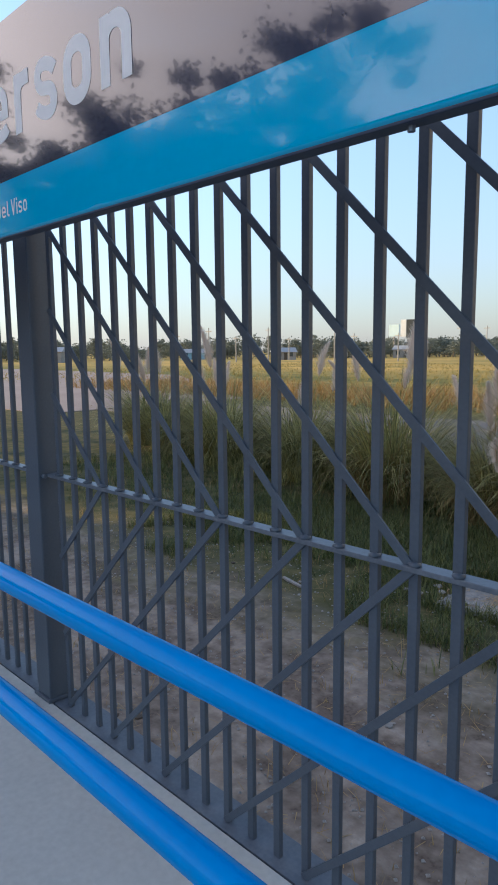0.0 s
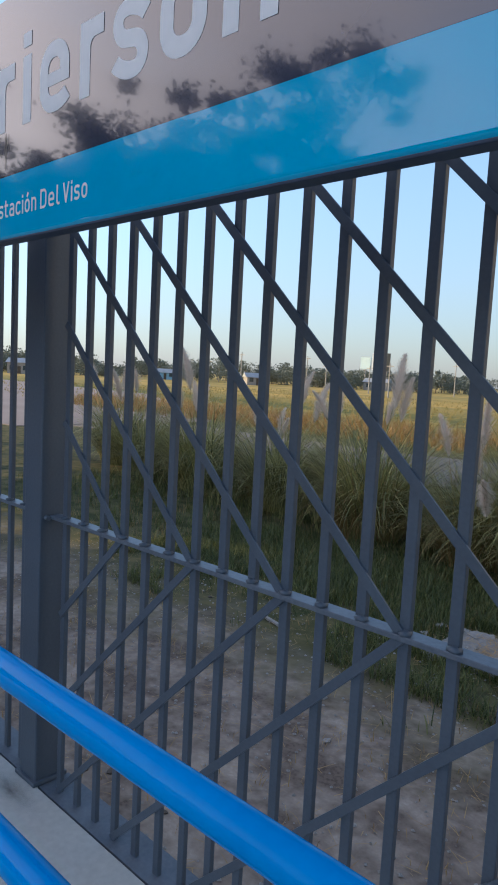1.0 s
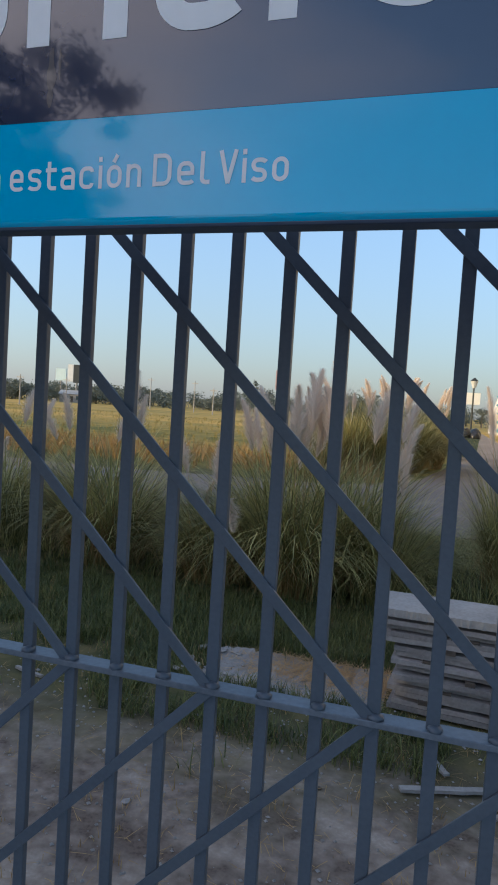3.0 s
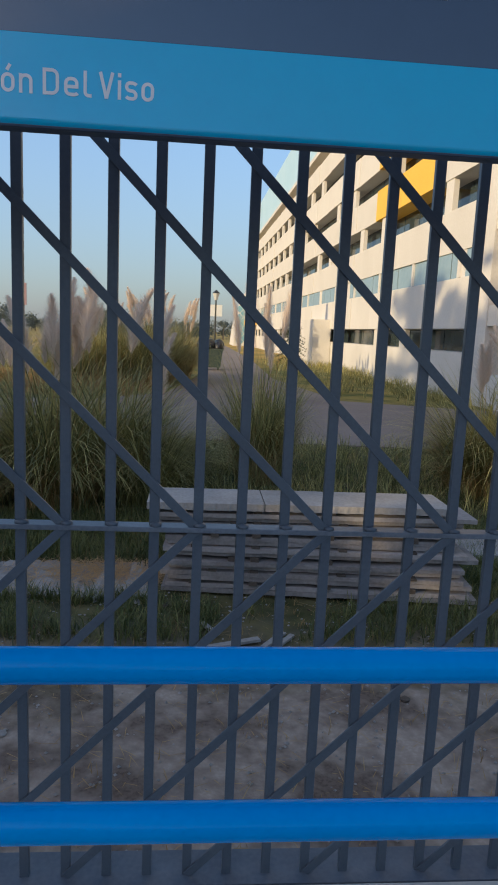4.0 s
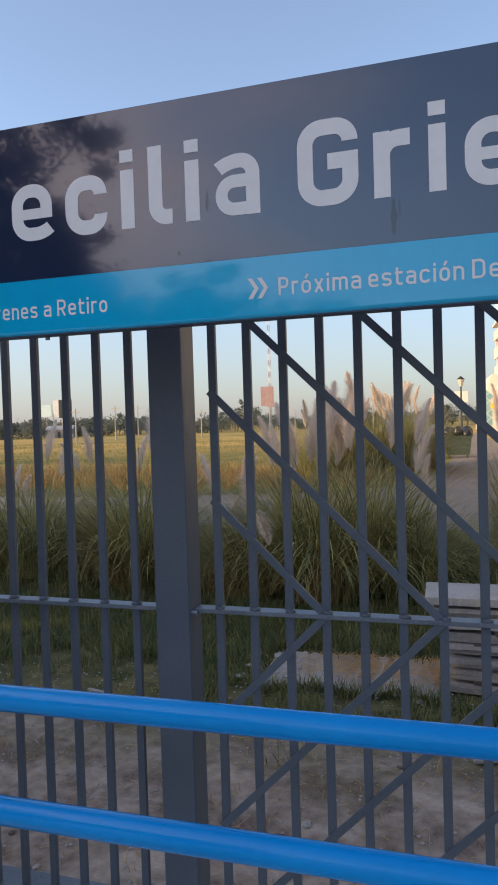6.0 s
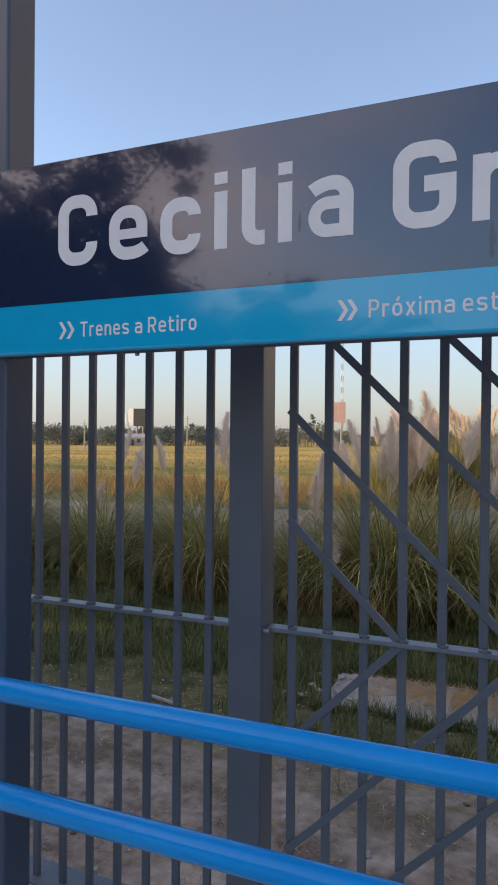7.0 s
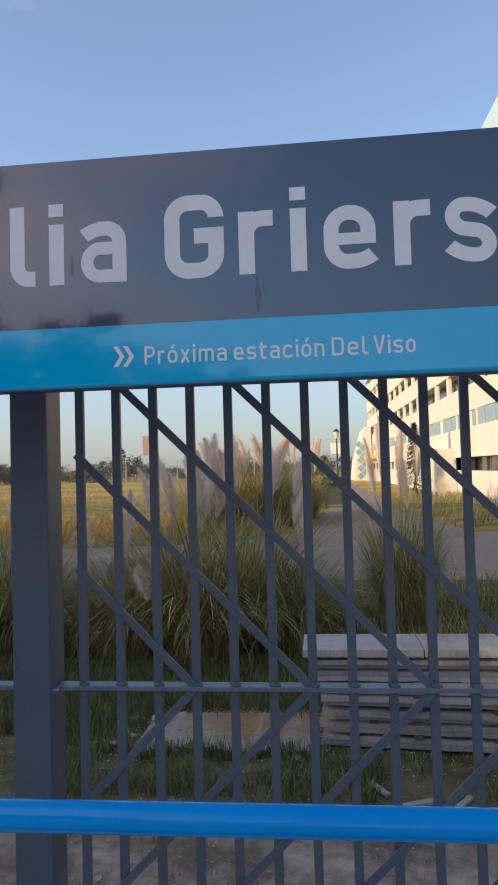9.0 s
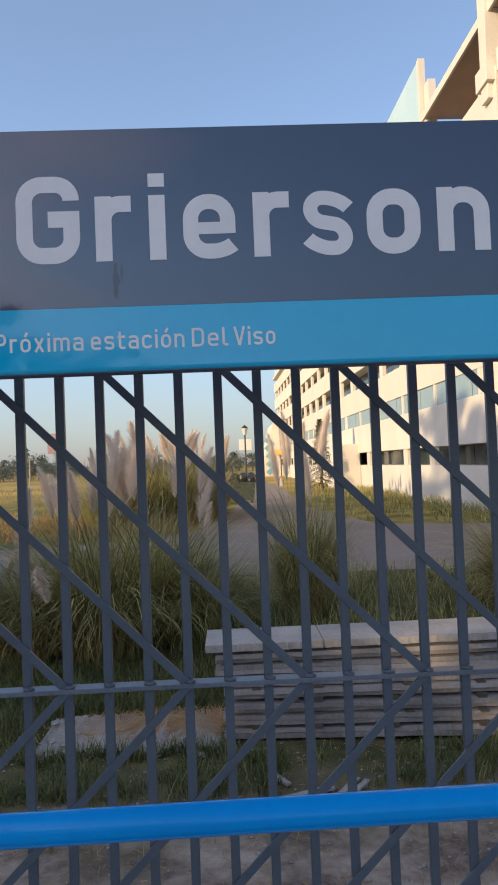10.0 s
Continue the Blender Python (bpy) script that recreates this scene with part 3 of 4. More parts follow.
# open bays at the near corner
bpart("corner_pier", -0.05, 1.5, -0.6, 1.45, GROUND, 18.9, PLASTER)
bpart("bay_pier", 0.2, 1.4, -11.5, -10.2, GROUND, 19.6, PLASTER)
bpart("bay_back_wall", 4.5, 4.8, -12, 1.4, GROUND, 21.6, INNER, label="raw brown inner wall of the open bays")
for z0, z1 in ((-1.45, 0.0), (2.1, 3.0), (6.2, 7.1), (10.4, 11.3), (14.4, 15.3), (18.6, 19.6)):
    bpart("bay_floor", 0.0, 4.5, -12, -0.62, z0, z1, PLASTER)
bpart("bay_side_wall", 0.1, 22, -12.4, -12.0, GROUND, 21.6, PLASTER)
for u in (-3.6, -7.2):
    bpart("bay_post", 0.6, 1.0, u, u + 0.35, 0.0, 21.6, PLASTER)
bpart("entrance_block", -1.55, 0.08, 32.2, 41.0, GROUND, 2.85, PLASTER, label="low plastered entrance block")

annex = thing("annex_building", "white annex with a raked gable and blue diamond mural", "building", at=(11.4, 136.0, GROUND))
bm = B()
pts = [(-3.6, 0.0), (0.0, 0.0), (0.0, 11.0), (-1.2, 11.0), (-3.2, 4.0)]
f0 = bm.faces.new([bm.verts.new((x, 0, z)) for x, z in pts])
ext = bmesh.ops.extrude_face_region(bm, geom=[f0])
bmesh.ops.translate(bm, vec=(0, 18, 0), verts=[v for v in ext["geom"] if isinstance(v, bmesh.types.BMVert)])
bmesh.ops.recalc_face_normals(bm, faces=bm.faces)
part("gable_wall", bm, PLASTER, annex)
for i in range(9):
    q = 0.75
    bm = B()
    x, z = -2.3 + (i % 2) * 0.85 - 0.25 * (i // 5), 0.9 + i * 0.82
    bm.faces.new([bm.verts.new((x + dx * q, -0.02, z + dz * q)) for dx, dz in ((-1, 0), (0, -1), (1, 0), (0, 1))])
    part("mural_tile", bm, MURAL, annex)
part("canopy", box(B(), -1.6, 2.2, -9, -0.3, 4.3, 5.2, 0.02), YELLOW, annex, "ochre entrance canopy")
for u in (-8.6, -4.5):
    part("canopy_pier", box(B(), -1.5, -0.9, u, u + 0.7, 0, 4.3), PLASTER, annex)

# ---- plants ----
def leaf_mat(name, a, b, rough=0.6, translucent=0.25, island=True, power=1.0):
    m = mat(name, a, b, rough, 0.0, 1.5, 20, 0.0, island=island, power=power)
    t = m.node_tree
    p = t.nodes["Principled BSDF"]
    tr = t.nodes.new("ShaderNodeBsdfTranslucent")
    mixer = t.nodes.new("ShaderNodeMixShader")
    mixer.inputs[0].default_value = translucent
    col = p.inputs["Base Color"].links[0].from_socket
    t.links.new(col, tr.inputs["Color"])
    t.links.new(p.outputs[0], mixer.inputs[1])
    t.links.new(tr.outputs[0], mixer.inputs[2])
    t.links.new(mixer.outputs[0], t.nodes["Material Output"].inputs[0])
    return m


BLADE = leaf_mat("pampas_blade_green", (0.068, 0.088, 0.027), (0.66, 0.57, 0.21), power=1.25)
DRY = leaf_mat("dry_straw_blade", (0.26, 0.155, 0.055), (0.54, 0.36, 0.14))
PLUME = leaf_mat("pampas_plume_cream", (0.80, 0.69, 0.59), (0.93, 0.84, 0.74), 0.9, 0.5)
MEADOW = leaf_mat("half_dry_meadow_grass", (0.14, 0.145, 0.04), (0.52, 0.38, 0.12))
TURF = leaf_mat("short_grass_green", (0.038, 0.066, 0.017), (0.27, 0.26, 0.075), power=1.4)
WEED = leaf_mat("rusty_field_weed", (0.24, 0.13, 0.05), (0.42, 0.29, 0.10))
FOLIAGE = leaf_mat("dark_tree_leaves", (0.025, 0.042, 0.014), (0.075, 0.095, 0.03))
# aerial haze over the far trees is mixed into this paler leaf colour
HAZY_LEAF = leaf_mat("haze_paled_tree_leaves", (0.105, 0.125, 0.10), (0.20, 0.205, 0.15))
BARK = mat("grey_brown_bark", (0.09, 0.07, 0.05), (0.16, 0.13, 0.10), 0.9, 0.0, 2, 25, 0.6, 0.02)


def mesh_from(name, verts, faces, material):
    me = bpy.data.meshes.new(name)
    me.from_pydata(verts, [], faces)
    me.materials.append(material)
    return me


def blade(verts, faces, base, az, length, lean, droop, width, seg=4):
    """One tapering blade that rises, leans out and bends over."""
    x, y, z = base
    dx, dy = math.cos(az), math.sin(az)
    sx, sy = -dy * width / 2, dx * width / 2
    ang, step, n0 = lean, length / seg, len(verts)
    for i in range(seg + 1):
        k = 1 - (i / seg) ** 1.6
        if i == seg:
            verts.append((x, y, z))
        else:
            verts.append((x - sx * (0.35 + 0.65 * k), y - sy * (0.35 + 0.65 * k), z))
            verts.append((x + sx * (0.35 + 0.65 * k), y + sy * (0.35 + 0.65 * k), z))
        x += dx * math.sin(ang) * step
        y += dy * math.sin(ang) * step
        z += math.cos(ang) * step
        ang += droop / seg
    for i in range(seg - 1):
        a = n0 + 2 * i
        faces.append((a, a + 1, a + 3, a + 2))
    a = n0 + 2 * (seg - 1)
    faces.append((a, a + 1, a + 2))


def clump_mesh(seed, n, radius, lo, hi, name, material, width=0.014, droop=1.9):
    r = random.Random(seed)
    v, f = [], []
    for _ in range(n):
        az = r.uniform(0, math.tau)
        q = radius * math.sqrt(r.random())
        a2 = r.uniform(0, math.tau)
        out = q / radius
        blade(v, f, (math.cos(a2) * q, math.sin(a2) * q, -0.03), a2 + r.gauss(0, 0.7) if out > 0.3 else az, r.uniform(lo, hi), r.uniform(0.02, 0.16) + out * 0.24, r.uniform(0.25, 1.0) * droop, width * r.uniform(0.6, 1.3), 6)
    return mesh_from(name, v, f, material)


def plume_mesh(seed):
    """A feathery head of fine strands round a bent stalk; its foot is at the origin."""
    r = random.Random(seed)
    v, f = [], []
    bend = r.uniform(0.05, 0.35)
    for i in range(960):
        k = i / 960
        z = k * 0.70
        x = bend * 0.55 * k * k
        az = r.uniform(0, math.tau)
        swell = (1 - k) ** 0.75 * min(1.0, 0.25 + k * 6)
        blade(v, f, (x, 0, z), az + (0.6 if r.random() < 0.5 else 0), 0.05 + 0.26 * swell * r.uniform(0.45, 1.4), 0.2 + 0.5 * r.random(), 1.1 * r.random(), 0.007, 2)
    return mesh_from("plume", v, f, PLUME)


def stalk_mesh():
    bm = B()
    tube(bm, (0, 0, -2.4), (0, 0, 0.05), 0.006, 0.004, 6, False)
    return made(bm, "stalk", DRY)


LEAF_SETS = [clump_mesh(20 + i, 1250, 0.5, 1.1, 3.1, "leaves", BLADE, 0.017, 2.5) for i in range(4)]
DRY_SETS = [clump_mesh(40 + i, 700, 0.6, 0.6, 2.2, "dry_leaves", DRY, 0.012, 2.6) for i in range(3)]
PLUMES = [plume_mesh(60 + i) for i in range(4)]
STALK = stalk_mesh()


def pampas(x, y, size, plumes, seed, rust=0, slim=1.0):
    r = random.Random(seed)
    c = thing("pampas_grass", "dense green pampas grass clump with feathery cream plumes" if plumes else "dense arching clump of green pampas grass", "grass clump", "pampas grass clumps", at=(x, y, GROUND))
    c.rotation_euler.z = r.uniform(0, 6.28)
    c.scale = (size * slim, size * slim, size * (1.35 - 0.35 * slim))
    share("leaves", LEAF_SETS[seed % 4], c, Matrix.Identity(4))
    if rust:
        ob = share("dry_leaves", DRY_SETS[seed % 3], c, pose(0, 0, 0, 0, 0, r.uniform(0, 360)))
        tagged(ob, "straw-coloured dead blades")
    for i in range(plumes):
        a, q = r.uniform(0, math.tau), r.uniform(0.05, 0.34)
        tilt, h = r.uniform(2, 17), r.uniform(2.2, 2.95)
        m = Matrix.Translation((math.cos(a) * q, math.sin(a) * q, 0)) @ Matrix.Rotation(a, 4, "Z") @ Matrix.Rotation(radians(tilt), 4, "Y") @ Matrix.Translation((0, 0, h - 0.4))
        p = share("plume", PLUMES[(seed + i) % 4], c, m @ Matrix.Scale(r.uniform(1.1, 1.5) if y < 15 else r.uniform(0.85, 1.15), 4))
        tagged(p, "feathery cream seed plume")
        share("stalk", STALK, c, m)
    return c


for i, (x, y, s, n, rust) in enumerate((
        (-14.5, 10.8, 1.0, 2, 0), (-12.6, 10.2, 0.95, 2, 0), (-11.0, 10.6, 0.85, 2, 1), (-9.6, 9.7, 0.98, 2, 0), (-8.4, 10.6, 0.7, 3, 1), (-7.1, 9.7, 0.95, 2, 0), (-5.7, 10.3, 0.85, 3, 0),
        (-4.6, 9.3, 1.05, 2, 1), (-3.3, 10.0, 0.5, 3, 1), (-2.5, 9.0, 0.78, 3, 1), (-1.8, 10.0, 1.0, 7, 1), (-1.2, 9.0, 1.05, 5, 1), (-0.5, 9.9, 1.05, 6, 1), (0.2, 9.2, 0.75, 1, 0),
        (0.9, 10.6, 0.45, 0, 0), (2.1, 10.8, 1.0, 6, 1), (2.45, 11.3, 0.9, 3, 0), (6.3, 10.4, 1.0, 4, 1), (7.2, 9.8, 1.1, 6, 0), (8.4, 10.6, 1.0, 3, 0),
        (-5.0, 29.5, 1.3, 4, 0), (-3.7, 31.0, 1.5, 7, 1), (-2.3, 32.0, 1.6, 8, 0), (-1.2, 33.5, 1.5, 8, 1), (-0.4, 37.0, 1.5, 7, 1), (-2.0, 38.0, 1.6, 8, 1))):
    clump = pampas(x, y, s, n, 100 + i, rust, 0.62 if 2 < x < 2.6 else 1.0)
    if i == 9:
        # a broken plume hanging out towards the fence
        hang = pose(-2.05, 8.1, 0.08, 0, 118, -60)
        tagged(share("plume", PLUMES[0], clump, clump.matrix_basis.inverted() @ hang), "broken drooping cream plume")


def scatter(name, label, n, seed, region, lo, hi, material, width, keep=None, tuft=7, seg=3):
    r = random.Random(seed)
    v, f = [], []
    x0, x1, y0, y1 = region
    for _ in range(n):
        x, y = r.uniform(x0, x1), r.uniform(y0, y1)
        if keep and not keep(x, y, r):
            continue
        z = GROUND + (noise.noise(Vector((x * 0.5, y * 0.5, 0))) * 0.05 if y < 14 else 0) - 0.01
        for _ in range(tuft):
            blade(v, f, (x + r.gauss(0, 0.05), y + r.gauss(0, 0.05), z), r.uniform(0, math.tau), r.uniform(lo, hi), r.uniform(0.05, 0.6), r.uniform(0.2, 1.4), width * r.uniform(0.6, 1.3), seg)
    return tagged(new(name, mesh_from(name, v, f, material)), label, "grass", kind="stuff")


def on_road(x, y):
    return 14.9 < y < 25.2 or (-0.2 < x < 6.4 and y > 25)


def edge_shift(x):
    """The trodden dirt reaches further out along this stretch."""
    return 1.1 * max(0.0, min(1.0, (-1.3 - x) / 1.2))


def grassy(x, y, r):
    if 4.9 < y < 6.4 and 0.4 < x < 3.9 or 4.9 < y < 6.1 and -1.4 < x < 0.4:
        return False
    n = noise.noise(Vector((x * 0.45, y * 0.45, 9))) * 1.2 + noise.noise(Vector((x * 1.7, y * 1.7, 2)))
    return r.random() < max(0.0, min(1.0, (y - 4.3 - edge_shift(x) + n * 1.3) / 2.2)) and not on_road(x, y)


scatter("verge_grass", "uneven short green verge grass", 9500, 5, (-13, 12, 2.4, 14.6), 0.09, 0.36, TURF, 0.010, grassy)
scatter("verge_tufts", "darker green tufts round the slab and boards", 8200, 16, (-6.5, 6.5, 4.2, 8.2), 0.07, 0.25, TURF, 0.009, lambda x, y, r: not (4.95 < y < 6.3 and -1.35 < x < 4.1) and noise.noise(Vector((x * 0.9, y * 0.9, 5))) > -0.15 - 0.25 * (y - 4.6 - edge_shift(x)), 9, 4)
scatter("tall_verge_grass", "knee-high green grass along the road edge", 1500, 6, (-12, 13, 8.6, 15.0), 0.3, 0.75, BLADE, 0.011, lambda x, y, r: not on_road(x, y), 8, 4)
scatter("dry_verge_grass", "straw-coloured dead grass among the green verge", 2200, 15, (-13, 12, 2.2, 14.6), 0.06, 0.26, DRY, 0.007, grassy, 6)
scatter("dry_dirt_tufts", "sparse dry tufts on the trodden dirt", 900, 7, (-9, 9, 0.4, 6.0), 0.03, 0.13, DRY, 0.006, None, 5)
scatter("field_weeds", "rusty brown weeds edging the golden field", 2600, 8, (-46, -0.8, 25.5, 37), 0.4, 1.15, WEED, 0.03, lambda x, y, r: not on_road(x, y) and r.random() < 1.2 - (y - 25.5) / 12, 7)
scatter("field_grass", "half dry green and golden grass of the open field", 5200, 9, (-95, 0, 27, 110), 0.12, 0.42, MEADOW, 0.04, lambda x, y, r: not on_road(x, y), 5)
scatter("building_verge_weeds", "green weeds along the office building wall", 900, 10, (6.8, 13.2, 26.5, 62), 0.25, 0.9, BLADE, 0.03, lambda x, y, r: r.random() < 0.25 + 0.75 * (x > 10.8), 9)


# ---- young conifer by the office building ----
def conifer(x, y, height, spread):
    r = random.Random(404)
    c = thing("conifer_tree", "slim young dark conifer beside the office building", "tree", at=(x, y, GROUND))
    part("trunk", tube(B(), (0, 0, -0.1), (0, 0, height * 0.96), 0.11, 0.02, 8), BARK, c)
    v, f = [], []
    for i in range(150):
        k = (i / 150) ** 0.85
        reach = spread * (1 - k) ** 0.8 * r.uniform(0.7, 1.1) + 0.08
        az, z0 = i * 2.39996 + r.uniform(-0.3, 0.3), 0.5 + (height - 0.55) * k
        for j in range(60):
            q = r.random() ** 0.7
            base = (math.cos(az) * reach * q, math.sin(az) * reach * q, z0 - 0.3 * reach * q * q)
            blade(v, f, base, az + r.gauss(0, 1.0), 0.16 + 0.2 * r.random(), r.uniform(0.7, 1.7), 0.4, 0.05, 2)
    crown = new("crown", mesh_from("crown", v, f, FOLIAGE))
    crown.parent = c


conifer(9.3, 59.5, 6.7, 1.55)


# ---- trees behind the platform: some mirrored in the sign, others added for shade ----
def tree_thing(seed, height, spread, label):
    r = random.Random(seed)
    t = thing("tree", label, "tree", "trees behind the platform")
    bm = B()
    pts = [(0, 0, -0.2), (r.uniform(-.2, .2), r.uniform(-.2, .2), height * 0.3), (r.uniform(-.5, .5), r.uniform(-.5, .5), height * 0.62)]
    tube(bm, pts[0], pts[1], 0.26, 0.19, 10)
    tube(bm, pts[1], pts[2], 0.19, 0.08, 10)
    part("trunk", bm, BARK, t)
    tips = [Vector(pts[2])]
    for i in range(9):
        a = i * 2.4 + r.uniform(-.4, .4)
        s = Vector(pts[1]).lerp(Vector(pts[2]), r.uniform(0.0, 1.0))
        e = s + Vector((math.cos(a) * spread * r.uniform(.5, .95), math.sin(a) * spread * r.uniform(.5, .95), height * r.uniform(0.12, 0.38)))
        part("limb", tube(B(), s, e, 0.08, 0.025, 7), BARK, t)
        tips += [e, s.lerp(e, 0.6)]
    # leaf clumps of many sizes strung along the limbs, ragged at the rim
    clumps = []
    for _ in range(190):
        c = r.choice(tips) + Vector((r.gauss(0, 1), r.gauss(0, 1), r.gauss(0, 0.8))) * spread * 0.19
        clumps.append((c, spread * r.uniform(0.035, 0.11)))
    v, f = [], []
    for _ in range(42000):
        c, w = r.choice(clumps)
        q = Vector((r.gauss(0, 1), r.gauss(0, 1), r.gauss(0, 1))) * 0.62 * w
        p = c + Vector((q.x * 1.25, q.y * 1.25, q.z * 0.85))
        a, b = Vector((r.gauss(0, 1), r.gauss(0, 1), r.gauss(0, 1))).normalized(), Vector((r.gauss(0, 1), r.gauss(0, 1), r.gauss(0, 1))).normalized()
        b = (b - a * a.dot(b)).normalized()
        k = r.uniform(0.05, 0.105)
        n0 = len(v)
        v += [tuple(p + a * k), tuple(p + b * k * 0.55), tuple(p - a * k), tuple(p - b * k * 0.55)]
        f.append((n0, n0 + 1, n0 + 2, n0 + 3))
    crown = new("crown", mesh_from("crown", v, f, FOLIAGE))
    crown.parent = t
    return t


kinds = [tree_thing(301, 11.1, 4.0, "tall dark-leaved tree with an uneven open crown"), tree_thing(312, 7.9, 2.9, "dark-leaved broad tree with a ragged crown"), tree_thing(303, 9.2, 2.6, "tall slender dark-leaved tree")]
# the first three match reflections; several later ones are added to shade the foreground
spots = [(-11.2, -13.5, 0), (-8.0, -17.4, 1), (-15.2, -10.6, 2), (-20, -6, 1), (-18.5, -14.5, 2), (-24.5, -2.5, 0), (-13.5, -17.5, 1), (-22, -9.5, 0), (-29, 0.5, 2), (-27, -6, 1), (-4.5, -24, 1), (-17, -20, 0), (-12, -24, 1)]
# small trees added out of view to keep the sun off the board stack
shade_spots = [(-15.0, -6.9), (-17.6, -5.2), (-14.4, -8.8), (-19.5, -8.0)]
for i, (x, y, k) in enumerate(spots):
    if i < 3:
        kinds[i].matrix_basis = pose(spots[i][0], spots[i][1], GROUND, 0, 0, 130 if i == 0 else i * 77)
        continue
    copy_thing(kinds[k], pose(x, y, GROUND, 0, 0, i * 77))

copy_thing(kinds[0], pose(-12.2, -15.2, GROUND, 0, 0, 200) @ Matrix.Scale(0.96, 4))
copy_thing(kinds[1], pose(-12.9, -11.6, GROUND, 0, 0, 140) @ Matrix.Scale(1.16, 4))
for x, y in shade_spots:
    copy_thing(kinds[1], pose(x, y, GROUND, 0, 0, x * 31) @ Matrix.Scale(0.66, 4))
# two oversized trees, added out of view to cast shade on the office facade
for x, y in ((-33.5, -6.0), (-36.5, -2.0)):
    copy_thing(kinds[0], pose(x, y, GROUND, 0, 0, x * 40) @ Matrix.Scale(1.7, 4))

# ---- boards, slabs and litter on the dirt ----
BOARD = mat("weathered_grey_board", (0.19, 0.168, 0.155), (0.36, 0.32, 0.29), 0.9, 0.0, 2.5, 28, 0.5, 0.006)
PALE_BOARD = mat("paler_weathered_board", (0.28, 0.25, 0.23), (0.45, 0.40, 0.365), 0.9, 0.0, 2.5, 28, 0.5, 0.006)
SLAB = mat("pale_concrete_slab", (0.26, 0.24, 0.215), (0.42, 0.385, 0.35), 0.92, 0.0, 2, 30, 0.5, 0.006)
OLD = mat("dark_old_wood", (0.07, 0.055, 0.04), (0.13, 0.10, 0.075), 0.9, 0.0, 4, 40, 0.4, 0.004)


def rough_board(x0, x1, y0, y1, z0, z1, seed, jag=0.008, nx=26):
    """A long board with slightly wavy, chipped edges."""
    r = random.Random(seed)
    bm = B()
    rows = []
    for i in range(nx + 1):
        x = x0 + (x1 - x0) * i / nx
        ja, jb, jc = r.gauss(0, jag), r.gauss(0, jag * 0.5), r.gauss(0, jag * 0.35)
        rows.append([bm.verts.new(c) for c in ((x, y0 + ja, z0 + jc), (x, y1 - jb, z0 + jc), (x, y1 - jb, z1 + jc * 0.4), (x, y0 + ja * 0.6, z1 + jc * 0.4))])
    for a, b in zip(rows, rows[1:]):
        for k in range(4):
            bm.faces.new((a[k], a[(k + 1) % 4], b[(k + 1) % 4], b[k]))
    bm.faces.new(rows[0][::-1])
    bm.faces.new(rows[-1])
    bmesh.ops.recalc_face_normals(bm, faces=bm.faces)
    return bm


random.seed(21)
z = GROUND + 0.05
SF = 5.28


def fanned(level):
    """The lower layers of the untidy stack are swung a little out of line with the upper ones."""
    hub = Matrix.Translation((0.75, SF + 0.3, 0))
    return hub @ Matrix.Rotation(radians(-5.0 * (1 - level / 7)), 4, "Z") @ hub.inverted()


layers = [(0.72, 4.05), (0.70, 4.02), (0.74, 3.98), (0.66, 4.06), (0.71, 3.92), (0.64, 3.95), (0.63, 4.02)]
for x in (1.0, 2.2, 3.4):
    tagged(part("bearer", box(B(), x, x + 0.1, SF + 0.05, SF + 0.55, GROUND - 0.04, z, 0.004), OLD), "dark timber bearer under the board stack", "timber", group="board stack")
for i, (a, b) in enumerate(layers):
    for half in range(2):
        h = 0.047
        ob = part("board", rough_board(a + random.uniform(-0.06, 0.08), b + random.uniform(-0.12, 0.06), SF + random.uniform(-0.02, 0.05), SF + 0.58, z, z + h, i * 2 + half, 0.0045), PALE_BOARD if (i * 2 + half) % 3 == 1 else BOARD)
        ob.matrix_basis = fanned(i)
        tagged(ob, "long weathered grey formwork board lying in a stack", "board", group="board stack")
        z += h + 0.004
    gap = 0.018 if i % 2 else 0.042
    for x in (0.98 + 0.2 * (i % 3), 1.62, 2.4 + 0.15 * (i % 2), 3.3):
        bm = box(B(), x, x + 0.09, SF - 0.03 * (x > 3.2 and i % 3 == 1), SF + 0.55, z - 0.003, z + gap, 0.002)
        batten = part("spacer_batten", bm, OLD)
        batten.matrix_basis = fanned(i)
        tagged(batten, "small dark batten between stacked boards", "timber", group="board stack")
    z += gap - 0.003
for a, b, s in ((0.50, 1.72, 70), (1.73, 3.74, 71)):
    ob = part("board", rough_board(a, b, SF - 0.06, SF + 0.60, z, z + 0.075, s, 0.0035, 60), SLAB)
    tagged(ob, "thick pale rough-edged board topping the stack", "board", group="board stack")

ob = part("concrete_slab", rough_board(-1.30, 0.62, 5.16, 6.2, GROUND - 0.06, GROUND + 0.03, 81, 0.05, 40), SLAB)
tagged(ob, "pale broken concrete slab lying in the grass", "concrete slab", group="ground slabs")
ob = part("concrete_slab", rough_board(4.45, 6.6, 6.5, 7.5, GROUND - 0.05, GROUND + 0.11, 82, 0.02, 24), SLAB)
tagged(ob, "pale concrete slab beside the board stack", "concrete slab", group="ground slabs")
r = random.Random(5)
v, f, gv, gf = [], [], [], []
for _ in range(1700):
    blade(v, f, (min(0.6, r.gauss(-0.05, 0.5)), min(6.2, r.gauss(5.88, 0.24)), GROUND + 0.032), r.uniform(0, 6.28), r.uniform(0.08, 0.24), r.uniform(1.25, 1.52), 0.15, 0.007, 2)
